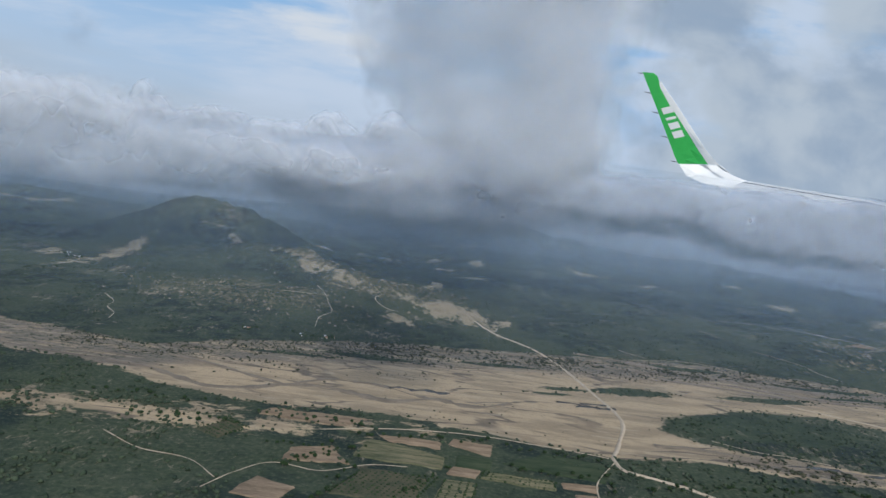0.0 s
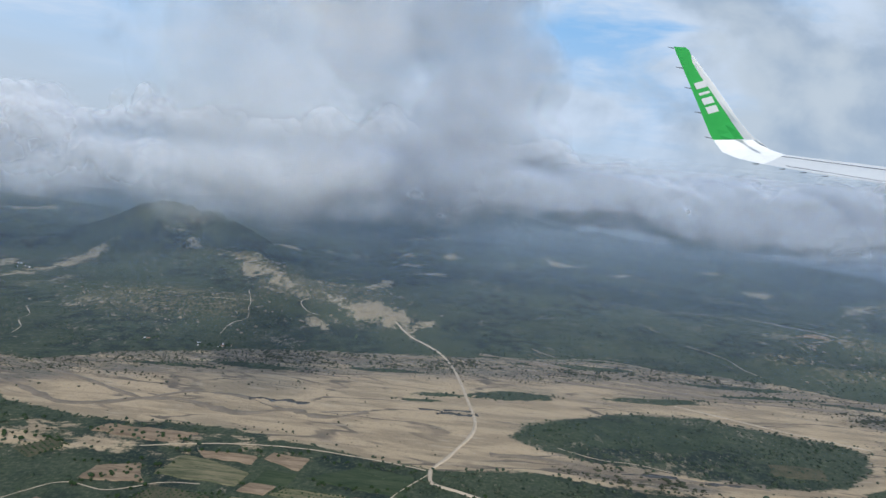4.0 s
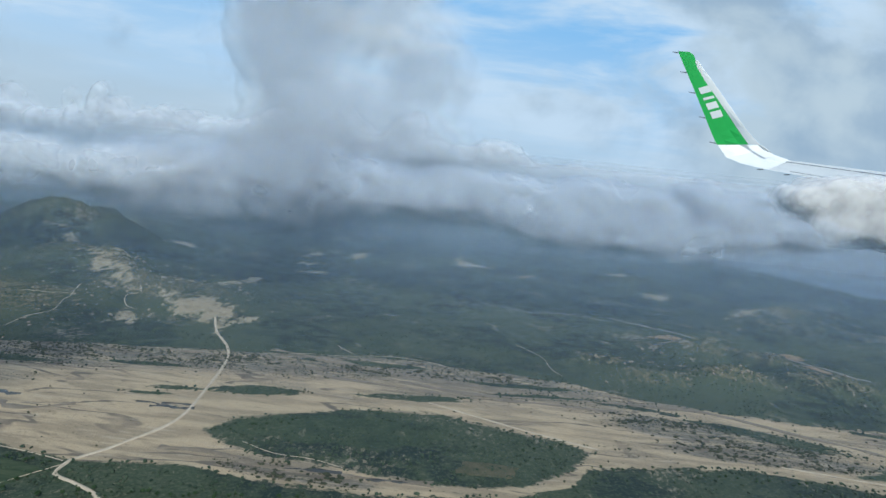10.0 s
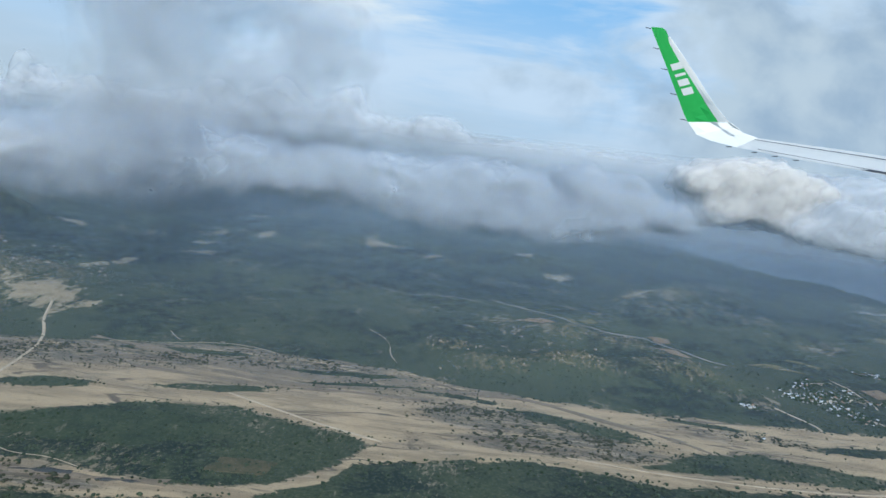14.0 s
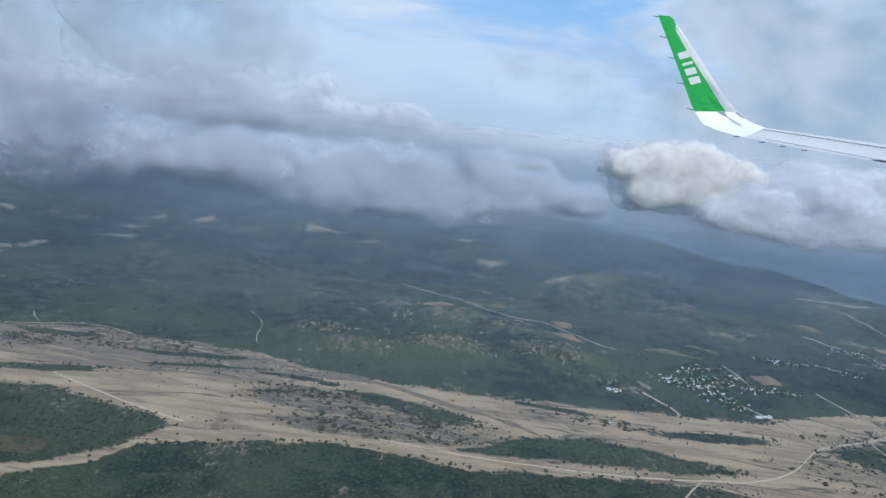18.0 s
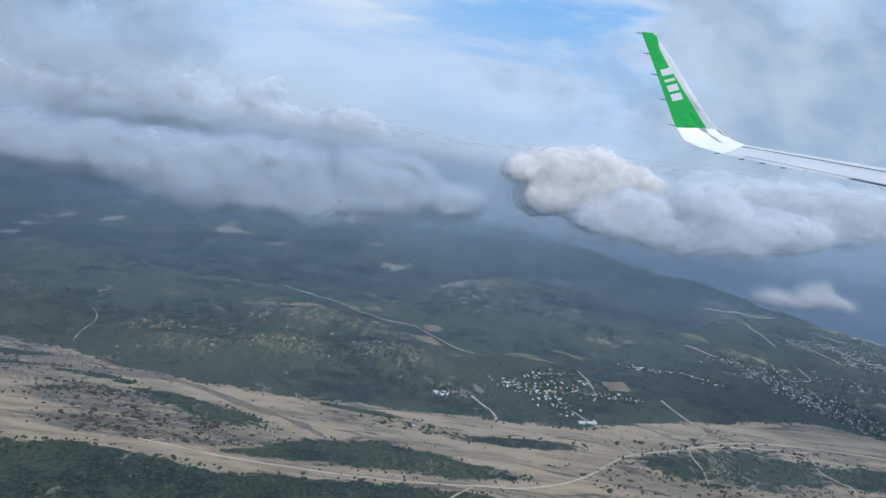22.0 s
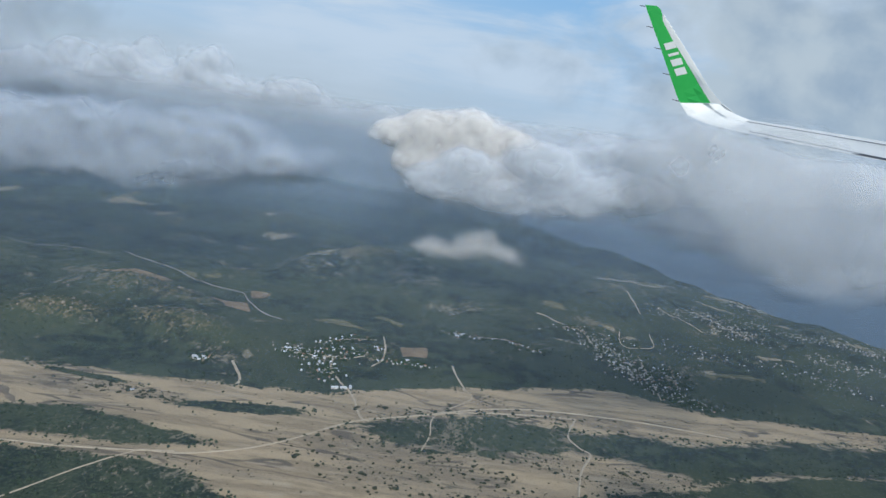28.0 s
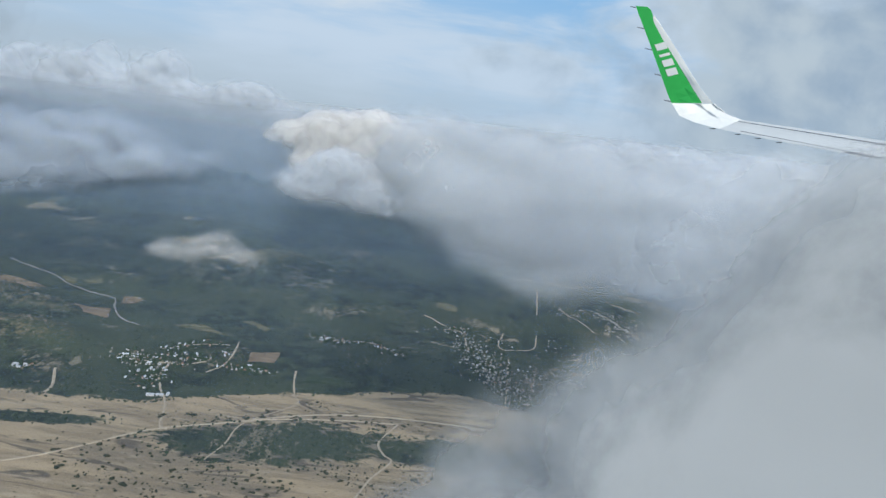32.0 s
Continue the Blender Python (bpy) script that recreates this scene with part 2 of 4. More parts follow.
def vapour(name, tone, amount, scale, spread):
    """Vapour: scatters light on its lit side and lets some glow through, torn by noise where its 'body' runs out."""
    m = Mat(name, 1.0)
    wide = m.noise(scale * 0.35, 4, 0.5)
    dim = tuple(0.86 * v for v in tone)
    col = m.mix(m.ramp(wide, 0.35, 0.65), dim, tone)
    lit, glow, clear = m.n.new("ShaderNodeBsdfDiffuse"), m.n.new("ShaderNodeBsdfTranslucent"), m.n.new("ShaderNodeBsdfTransparent")
    m.l.new(col, lit.inputs[0]), m.l.new(col, glow.inputs[0])
    both, out = m.n.new("ShaderNodeMixShader"), m.n.new("ShaderNodeMixShader")
    both.inputs[0].default_value = 0.15
    m.l.new(lit.outputs[0], both.inputs[1]), m.l.new(glow.outputs[0], both.inputs[2])
    puff = m.math("MULTIPLY", m.math("SUBTRACT", m.noise(scale, 8, 0.56, None, 0.3), 0.5), spread)
    a = m.ramp(m.math("ADD", m.attr("body"), puff), 0.0, 1.0)
    m.put(m.math("MULTIPLY", a, amount), out.inputs[0])
    m.l.new(clear.outputs[0], out.inputs[1]), m.l.new(both.outputs[0], out.inputs[2])
    end = [q for q in m.n if q.type == "OUTPUT_MATERIAL"][0]
    m.l.new(out.outputs[0], end.inputs[0])
    m.n.remove(m.b)
    return m.m


# ---- plan of the valley ----
def smooth(a, b, v):
    t = np.clip((v - a) / (b - a), 0, 1)
    return t * t * (3 - 2 * t)


LATTICE = np.random.RandomState(5).rand(256, 256)


def vnoise(x, y):
    xi, yi = np.floor(x).astype(int), np.floor(y).astype(int)
    u, v = smooth(0, 1, x - xi), smooth(0, 1, y - yi)
    g = lambda i, j: LATTICE[(xi + i) % 256, (yi + j) % 256]
    return (g(0, 0) * (1 - u) + g(1, 0) * u) * (1 - v) + (g(0, 1) * (1 - u) + g(1, 1) * u) * v


def fbm(x, y, octaves=5):
    out, amp = 0.0, 0.5
    for i in range(octaves):
        out = out + amp * vnoise(x * 2 ** i + 17 * i, y * 2 ** i + 31 * i)
        amp *= 0.5
    return out


FAR_BANK = [(-700, 190), (-300, 195), (-129, 187), (-80, 178), (-60, 194), (-21, 212), (32, 226), (75, 235), (111, 244), (141, 240), (173, 238), (200, 228), (240, 224),
            (307, 226), (350, 230), (376, 243), (447, 266), (479, 254), (543, 258), (700, 275), (1200, 330)]
NEAR_BANK = [(-700, 175), (-300, 170), (-90, 158), (-78, 155), (-64, 147.5), (-40, 142.5), (-25, 144), (-10, 146), (10, 143), (24, 139.5), (46, 136.5), (60, 138.5), (75, 140.5), (94, 137.5), (117, 139),
             (131, 142), (148, 146), (162, 155), (167, 166), (188, 172.5), (214, 179), (233, 176.5), (250, 174), (270, 176), (294, 178.5), (318, 180), (332, 176), (350, 165), (385, 160), (405, 168), (421, 189), (461, 204), (492, 217), (521, 222), (600, 235), (700, 245), (1200, 280)]
COAST = [(-400, 1500), (150, 900), (230, 760), (300, 690), (355, 642), (420, 602), (465, 574), (520, 556), (562, 540), (639, 492), (750, 440), (950, 360), (1600, 150), (7600, -900)]


def curve(knots, v):
    a = np.array(knots, float)
    return np.interp(v, a[:, 0], a[:, 1])


def lens(x, y, cx, cy, rx, ry, turn=0.0):
    """How deep a place lies inside an eye-shaped bar: 1 at its middle, 0 on its rim."""
    c, s = math.cos(radians(turn)), math.sin(radians(turn))
    u, v = (x - cx) * c + (y - cy) * s, -(x - cx) * s + (y - cy) * c
    return 1 - np.sqrt((u / rx) ** 2 + (v / ry) ** 2)


HILLS = [(-81, 341, 10, 50, 34), (-92, 346, 5, 11, 9), (-72, 338, 5, 9, 8), (-108, 350, 4, 13, 10), (-58, 326, 4, 12, 9), (-40, 312, 3, 12, 9), (-150, 422, 27, 58, 42), (-190, 580, 12, 90, 70), (-330, 500, 12, 90, 70), (-20, 300, 5, 40, 25), (-75, 255, 4, 42, 26), (190, 268, 5, 14, 10), (207, 252, 5, 18, 10), (240, 262, 7, 20, 12),
         (285, 268, 8, 22, 12), (245, 305, 6, 20, 12), (272, 297, 5, 20, 10), (305, 372, 7, 14, 20), (335, 412, 9, 34, 30), (368, 462, 8, 32, 30), (250, 500, 9, 45, 35)]
RIDGES = [(300, 720, 12, 90, 60), (390, 640, 6, 70, 80), (60, 820, 20, 170, 80), (-120, 900, 26, 200, 90), (250, 950, 18, 140, 80), (100, 560, 7, 90, 40), (276, 963, 15, 16, 30), (321, 868, 13, 14, 26), (200, 930, 9, 22, 30)]


def relief(x, y):
    far = curve(FAR_BANK, x)
    north = smooth(4, 130, y - far)
    south = smooth(4, 60, curve(NEAR_BANK, x) - y)
    z = north * (fbm(x / 55, y / 55) - 0.35) * 9 + (fbm(x / 14 + 9, y / 14) - 0.5) * (0.7 + 2.6 * north)
    for cx, cy, h, rx, ry in HILLS + RIDGES:
        z = z + h * np.exp(-((x - cx) / rx) ** 2 - ((y - cy) / ry) ** 2) * (0.55 + 0.9 * fbm(x / 22 + cx, y / 22))
    z = z + south * (0.5 + 1.2 * (fbm(x / 30, y / 30) - 0.5))
    bed = smooth(0, 8, far - y) * smooth(0, 8, y - curve(NEAR_BANK, x))
    z = z * (1 - 0.6 * bed) - 0.4 * bed
    sea = smooth(-14, 10, x - curve(COAST, y))
    return z * (1 - sea) - 5 * sea


ISLE_A = [(66, 161), (71, 170), (82, 178), (107, 189.5), (125, 192), (140, 187.5), (161, 183), (170, 178), (164, 167.5), (153, 155), (144, 150.5), (130, 148.5), (114, 148.5), (104, 151), (89, 150.5), (76, 154)]
ISLE_B = [(248, 184.5), (259, 193), (272, 199), (287, 202), (302, 199), (317, 195), (331, 191.5), (314, 187.5), (297, 186.5), (273, 184.5)]
ISLE_D = [(424, 226), (450, 230), (470, 230), (502, 240), (525, 244), (575, 243), (545, 230), (521, 223), (492, 218), (461, 207), (440, 213), (426, 213)]
ISLE_C = [(362, 211), (372, 219), (384, 225), (404, 229), (426, 227), (423, 214), (400, 206), (381, 204)]
# bars in the river: middle, half length, half width, turn, and how closely the scrub stands on them
BARS = [(96, 233, 22, 2.2, 8, 0.9), (188, 221, 15, 2.0, -6, 0.9), (24, 205, 14, 1.6, 8, 0.8), (-40, 188, 12, 1.5, 6, 0.8), (40, 181, 7, 1.2, 10, 0.8), (68, 193.5, 11.5, 3.6, 12, 1.0), (118, 204, 17, 2.6, 12, 1.0), (156, 228.5, 20, 2.6, 5, 1.0), (159, 219, 16, 2.3, 11, 1.0), (204, 218, 4, 1.5, 0, 1.0), (46, 187.5, 9, 1.6, 10, 0.7),
        (-16, 195.5, 15, 2.4, 3, 0.9), (233, 207.5, 21, 3.8, -16, 1.0), (279, 220.5, 16, 1.5, -5, 0.8), (330, 213.5, 18, 3.0, 8, 0.9)]
SPARSE = [(215, 203, 42, 13, -6), (120, 232, 46, 8, 9), (20, 214, 60, 8, 12), (300, 214, 40, 4, -3), (225, 190, 44, 7, 2), (385, 190, 48, 16, -14), (95, 144, 24, 5, -3), (460, 205, 50, 14, 8), (400, 232, 50, 5, 12)]


def outline(x, y, ring):
    """How far a place lies inside a closed outline, in plan units; negative outside."""
    d, inside = np.full(x.shape, 1e9), np.zeros(x.shape, bool)
    for (ax, ay), (bx, by) in zip(ring, ring[1:] + ring[:1]):
        t = np.clip(((x - ax) * (bx - ax) + (y - ay) * (by - ay)) / ((bx - ax) ** 2 + (by - ay) ** 2), 0, 1)
        d = np.minimum(d, np.hypot(x - ax - t * (bx - ax), y - ay - t * (by - ay)))
        inside ^= ((ay > y) != (by > y)) & (x < (bx - ax) * (y - ay) / (by - ay + 1e-9) + ax)
    return np.where(inside, d, -d)


QUARRY = [(-20, 291), (-13, 298), (-1, 291), (9, 296), (24, 288), (40, 271), (32, 267), (28, 261), (36, 241), (32, 242), (24, 257), (14, 261), (0, 268), (-11, 280)]
SLIDE = [(-97, 347), (-91, 357), (-63, 337), (-47, 324), (-20, 285), (-21, 271), (-36, 282), (-52, 290)]
LONG_SAND = [(-168, 250), (-176, 300), (-180, 348), (-168, 380), (-156, 331), (-159, 275)]
SANDS = [(24, 265, 6, 8, 40), (2, 348, 5, 26, -10), (-8, 250, 4, 14, 30), (-100, 362, 44, 9, -38), (-190, 305, 10, 20, 0), 
         (-3, 495, 10, 14, 0), (35, 508, 9, 12, 0)]
SANDS3 = [(505, 400, 10, 2, -65), (520, 470, 20, 3, -10), (560, 448, 8, 4, 0), (575, 400, 16, 2, -40), (600, 372, 18, 3, -30), (540, 330, 12, 2, 0), (585, 335, 16, 2, 0), (620, 345, 14, 3, -20), (545, 420, 10, 2, -50), (470, 335, 10, 2, 20), (500, 300, 12, 4, 10), (440, 318, 9, 2, -20)]
SANDS2 = [(120, 520, 8, 18, 0), (138, 515, 14, 7, 0), (264, 460, 8, 9, -30), (172, 490, 6, 8, 0), (-85, 448, 18, 4, 0), (28, 407, 14, 6, 0), (0, 600, 20, 8, 0), (247, 512, 9, 14, 0),
          (28, 650, 16, 10, 0), (297, 327, 5, 3.5, -20), (310, 415, 10, 16, -60), (-300, 480, 30, 10, 30), (12, 452, 9, 8, 0)]
YARDS = [(344, 264, 22, 12), (352, 248, 9, 8), (374, 268, 16, 5), (398, 308, 22, 6), (450, 345, 26, 12), (478, 288, 22, 14), (530, 372, 34, 20), (500, 470, 24, 8), (565, 440, 10, 26), (590, 375, 24, 20), (303, 246, 8, 5)]


def x0_left(cx):
    """The western hills carry less bare rock than the knolls by the river."""
    return cx < -100


def fields(x, y):
    """The land cover at plan places: depth into the sand, bare hill sand, rock, gravel and meadow."""
    sand = np.minimum(curve(FAR_BANK, x) - y, y - curve(NEAR_BANK, x))
    sand = np.maximum(sand, 1.3 * lens(x, y, -60, 129.5, 40, 4.5, 6))
    gravel = smooth(0.54, 0.70, fbm(x / 46 + 3, y / 9)) * 0.5 + 0.03
    # gravel laid thicker along the far bank, partly to paint a cloud's shade
    gravel = np.maximum(gravel, 1.2 * smooth(38, 10, curve(FAR_BANK, x) - y) * smooth(240, 120, x))
    for ring, k in ((ISLE_A, 1.0), (ISLE_B, 1.0), (ISLE_C, 0.3), (ISLE_D, 0.42)):
        d = outline(x, y, ring)
        sand = np.minimum(sand, -d * k)
        gravel = np.maximum(gravel, smooth(-3, 3, d))
    for cx, cy, rx, ry, turn, k in BARS:
        d = lens(x, y, cx, cy, rx, ry, turn)
        sand = np.minimum(sand, 1.5 - (d + 0.35) * 5.5 * k)
    for cx, cy, rx, ry, turn in SPARSE:
        gravel = np.maximum(gravel, smooth(-0.1, 0.5, lens(x, y, cx, cy, rx, ry, turn)) * (1.2 if cx < 240 else 0.5))
    bare = np.zeros_like(x) - 1.2
    for cx, cy, rx, ry, turn in SANDS + SANDS2 + SANDS3:
        bare = np.maximum(bare, (0.12 if cy > 400 else -0.05) + np.minimum(lens(x, y, cx, cy, rx * 1.25, ry * 1.25, turn), 0.8) * 1.1)
    for ring in (QUARRY, SLIDE, LONG_SAND):
        d = outline(x, y, ring)
        bare = np.maximum(bare, np.clip(d / 8, -2, 0.75) + (0.2 if ring is QUARRY else -0.14))
    for cx, cy, rx, ry in YARDS:
        bare = np.maximum(bare, -0.30 + 0.45 * lens(x, y, cx, cy, rx, ry))
    bare = np.maximum(bare, 0.48 - np.abs(x - curve(COAST, y) + 4) / 22)
    rock = np.zeros_like(x)
    for cx, cy, h, rx, ry in HILLS:
        rock = np.maximum(rock, (1.1 if x0_left(cx) or cy > 340 else 1.7) * np.exp(-((x - cx) / rx / 1.25) ** 2 - ((y - cy) / ry / 1.25) ** 2) - 0.30)
    meadow = smooth(8, 22, curve(NEAR_BANK, x) - y) * smooth(60, 30, x) * smooth(-45, -20, x) * 0.5 - 0.1
    meadow = np.maximum(meadow, 0.75 * smooth(0, 0.4, lens(x, y, 100, 172, 40, 14, 9)))
    return {"sand": np.clip(sand, -40, 40), "bare": np.clip(bare, -1.5, 1.5), "rock": np.clip(rock, 0, 1), "gravel": np.clip(gravel, 0, 1.4), "meadow": meadow}


def sheet(name, X, Y, Z, mat, attrs=None, flip=False):
    """A grid mesh from arrays of plan coordinates."""
    rows, cols = X.shape
    me = bpy.data.meshes.new(name)
    i = np.arange(rows * cols).reshape(rows, cols)
    q = np.stack([i[:-1, :-1], i[:-1, 1:], i[1:, 1:], i[1:, :-1]], -1).reshape(-1, 4)
    if flip:
        q = q[:, ::-1]
    me.vertices.add(rows * cols)
    me.vertices.foreach_set("co", (np.stack([X, Y, Z], -1) * K).astype(np.float32).ravel())
    me.loops.add(q.size)
    me.loops.foreach_set("vertex_index", q.astype(np.int32).ravel())
    me.polygons.add(len(q))
    me.polygons.foreach_set("loop_start", np.arange(0, q.size, 4, dtype=np.int32))
    me.update(calc_edges=True)
    me.polygons.foreach_set("use_smooth", np.ones(len(q), bool))
    for key, v in (attrs or {}).items():
        me.attributes.new(key, "FLOAT", "POINT").data.foreach_set("value", v.astype(np.float32).ravel())
    me.materials.append(mat)
    return new(name, me)


xs = np.concatenate([np.linspace(-7200, -900, 22)[:-1], np.linspace(-900, -170, 90)[:-1], np.arange(-170, 660, 1.7), np.linspace(662, 1100, 50), np.linspace(1160, 7200, 22)])
ys = np.concatenate([np.linspace(-7200, -200, 12)[:-1], np.linspace(-200, 80, 16)[:-1], np.arange(80, 330, 1.4), np.arange(331, 560, 2.6), np.linspace(563, 1100, 90), np.linspace(1140, 7200, 24)])
GX, GY = np.meshgrid(xs, ys)
ground = tagged(sheet("ground", GX, GY, relief(GX, GY), GROUND, fields(GX, GY)),
                "dry valley of dark thorn scrub, pale sand river bed and low hills", "ground", kind="structure")
sx = np.linspace(0, 1, 60)
SY, SX = np.meshgrid(np.linspace(-300, 7100, 120), sx, indexing="ij")
SXX = curve(COAST, SY) - 8 + SX * (7000 - curve(COAST, SY))
tagged(sheet("sea", SXX, SY, np.full_like(SXX, -2.2), SEA), "hazy grey-blue sea off the coast", "sea", kind="structure")


def part(name, bm, mat, parent=None, label=""):
    me = bpy.data.meshes.new(name)
    bm.to_mesh(me)
    bm.free()
    me.materials.append(mat)
    ob = new(name, me)
    ob.parent = parent
    if label:
        tagged(ob, label)
    return ob


def spline(pts, n=8):
    p = [Vector((*q, 0)) for q in pts]
    p = [p[0] * 2 - p[1]] + p + [p[-1] * 2 - p[-2]]
    out = []
    for i in range(1, len(p) - 2):
        for s in range(n):
            t = s / n
            out.append(0.5 * (2 * p[i] + (p[i + 1] - p[i - 1]) * t + (2 * p[i - 1] - 5 * p[i] + 4 * p[i + 1] - p[i + 2]) * t * t
                              + (3 * p[i] - p[i - 1] - 3 * p[i + 1] + p[i + 2]) * t ** 3))
    return out + [p[-2]]


def ribbon(name, pts, width, mat, lift, label, category, ragged=0.15, kind="structure"):
    """A strip that follows knots over the relief, its edges worn uneven."""
    line = spline(pts, 10)
    L = np.array([(q.x, q.y) for q in line])
    d = np.gradient(L, axis=0)
    d /= np.linalg.norm(d, axis=1)[:, None] + 1e-9
    n = np.stack([-d[:, 1], d[:, 0]], 1)
    w = width * (1 + ragged * 2 * (vnoise(np.arange(len(L)) * 0.37 + L[0, 0], np.full(len(L), L[0, 1])) - 0.5))
    off = np.array([-0.5, -0.3, 0.0, 0.3, 0.5])
    P = L[:, None, :] + n[:, None, :] * (w[:, None] * off)[..., None]
    X, Y = P[..., 0], P[..., 1]
    Z = relief(X, Y) + lift + np.array([-0.25, 0, 0.04, 0, -0.25]) * min(1, width)
    ob = sheet(name, X, Y, Z, mat, flip=True)
    return tagged(ob, label, category, kind=kind)


# ---- tracks, roads and streams ----
dirt = "pale dirt track worn through the dry river bed"
ribbon("road", [(21, 268), (30, 250), (43, 230), (48.7, 214), (53.7, 187), (56.3, 165), (51, 148), (46, 136)], 1.1, TRACK, 0.22, "pale sandy road crossing the dry river bed", "road")
ribbon("road", [(46, 136), (47, 130), (53, 127.5), (60, 124), (68, 116), (72, 104)], 1.0, TRACK, 0.25, "pale dirt road along the green river bank", "road")
ribbon("track", [(-20, 131.5), (-7, 136), (10, 138.8), (29, 138.3), (45, 135.5)], 0.3, TRACK, 0.25, "sandy farm track along the river bank", "track")
ribbon("track", [(46, 134), (39, 122), (37, 112), (33, 100)], 0.28, TRACK, 0.25, "narrow farm track between green fields", "track")
ribbon("track", [(292, 150), (299, 162), (306, 174), (314, 184.5)], 0.42, TRACK, 0.22, dirt, "track", 0.4)
ribbon("track", [(314, 184.5), (325, 186), (343, 195.5), (361, 214), (376, 222), (394, 230), (415, 235), (430, 236.4)], 0.65, TRACK, 0.22, dirt, "track")
ribbon("track", [(225, 184.5), (256, 181), (287, 180.3), (308, 183), (322, 186)], 0.65, TRACK, 0.24, dirt, "track")
ribbon("track", [(430, 236.4), (425.7, 224), (428, 217), (430.5, 213.5), (426, 203), (423, 190)], 0.6, TRACK, 0.25, dirt, "track")
ribbon("track", [(352, 240), (358, 231), (362.8, 218), (366, 216)], 0.7, TRACK, 0.24, dirt, "track")
ribbon("track", [(393, 248), (396, 241), (384.8, 225), (384, 212), (382, 202)], 0.45, TRACK, 0.25, dirt, "track")
ribbon("track", [(376, 222), (410, 238), (450, 241), (480, 238)], 0.7, TRACK, 0.24, dirt, "track")
ribbon("track", [(122, 201), (140, 193), (154, 187), (173, 180.5)], 0.7, TRACK, 0.2, dirt, "track")
ribbon("track", [(322, 227), (321, 233), (314, 245)], 0.9, TRACK, 0.25, "short dirt lane from the village to the river", "track")
hill = "pale dirt track winding through dark scrub"
for pts in ([(-52, 285), (-44, 266), (-42, 258), (-38, 246), (-41, 236), (-40, 223)], [(-120, 230), (-113, 222), (-111, 214), (-105, 207), (-103, 200)],
            [(-29, 294), (-22, 284), (-24, 275), (-18, 266), (-12, 264)], [(140, 320), (145, 312), (143, 307), (148, 301)], [(154, 284.5), (161, 275), (165, 265), (166.4, 255), (170, 245)], [(79.7, 251.5), (84, 246), (87.8, 242.5)], [(66, 233), (89, 238.8), (104.6, 244), (118, 243), (130, 237.6)],
            [(-62, 262), (-52, 264), (-44, 270)]):
    ribbon("track", pts, 0.24, TRACK, 0.28, hill, "track", 0.9)
ribbon("road", [(118, 394), (126, 376), (150, 359), (169, 357), (189, 358), (206, 358)], 0.28, ASPHALT, 0.35, "faint paved road between the dark hills", "road", 0.9)
ribbon("road", [(210, 365.5), (222, 359), (237, 352.5), (250, 345), (261, 338), (275, 334), (288, 326), (296, 312), (305.5, 299.5), (316, 295)], 0.75, ASPHALT, 0.4,
       "pale paved road curving past the hills", "road", 0.4)
WEST_STREETS = (([(389, 267), (391, 257), (394, 247)], 0.7), ([(360, 289), (362.5, 276), (362.7, 264), (360, 256)], 0.55), ([(325.8, 262.5), (336.3, 260), (349.5, 261), (356, 266)], 0.6), ([(336, 272), (346, 280), (358, 284)], 0.4),
               ([(352, 240), (347, 250), (345, 262)], 0.7), ([(383.5, 308), (394, 304), (408.6, 307), (423.6, 297.5)], 0.5), ([(440, 339), (449.4, 337), (452.7, 314.4), (459, 312)], 0.45))
EAST_STREETS = (([(469.3, 342.5), (466.3, 326), (471, 322), (482.5, 329.5), (486.5, 350)], 0.5), ([(481, 302), (476.4, 276.6)], 0.5), ([(470, 310.6), (465.6, 261.6)], 0.5), ([(496, 437), (493, 410), (489.6, 380)], 1.0),
               ([(504, 396), (512, 378), (518, 364)], 0.7), ([(485, 468), (508, 463), (530, 464)], 0.6), ([(430, 356), (441, 345)], 0.9), ([(556, 450), (567, 445), (574, 428)], 0.7), ([(528, 403), (540, 357)], 0.5))
for pts, w in WEST_STREETS + EAST_STREETS:
    ribbon("road", pts, w, TRACK, 0.3, "pale village street between small houses", "road", 0.5)
ribbon("pond", [(494, 295), (502, 299), (511, 301), (520, 298)], 5.0, STUBBLE, 0.3, "pale dry pond in the scrub", "pond", 0.7)
for pts in ([(78, 157), (87, 153), (97, 152.5), (106, 150)], [(-34, 100), (-30, 108), (-25, 113), (-16, 112), (-8, 117), (0, 118)], [(-60, 118), (-50, 112), (-40, 110), (-33, 104)]):
    ribbon("track", pts, 0.2, TRACK, 0.2, "faint sandy footpath through green scrub", "track", 0.6)
wet = "shallow brown stream over damp sand"
ribbon("stream", [(-82, 160.6), (-73, 160), (-61.5, 155), (-52, 151), (-42, 153.8), (-34.5, 159), (-24, 161), (-16, 158.7), (-6, 156.8), (5, 162.5), (12, 160.5), (19, 161.7), (26, 167.4)], 2.8, DAMP, 0.12, wet, "stream", 0.9)
ribbon("stream", [(-71, 172.6), (-55, 167.5), (-44, 162.6), (-34.5, 159)], 1.8, DAMP, 0.14, wet, "stream", 0.9)
ribbon("stream", [(-34.5, 159), (-25.6, 167.5), (-17.7, 168.5), (-9.5, 168), (0, 163.4), (5, 163)], 1.7, DAMP, 0.13, wet, "stream", 0.9)
ribbon("stream", [(60, 149), (72, 150), (88, 146.5), (107, 146.5), (128, 148)], 3.0, DAMP, 0.12, "stagnant brown side channel", "stream", 0.8)
ribbon("stream", [(110, 218), (140, 214), (180, 222), (215, 224), (245, 213), (262, 206), (272, 199)], 3.0, DAMP, 0.12, "dark damp channel in the sand", "stream", 0.8)
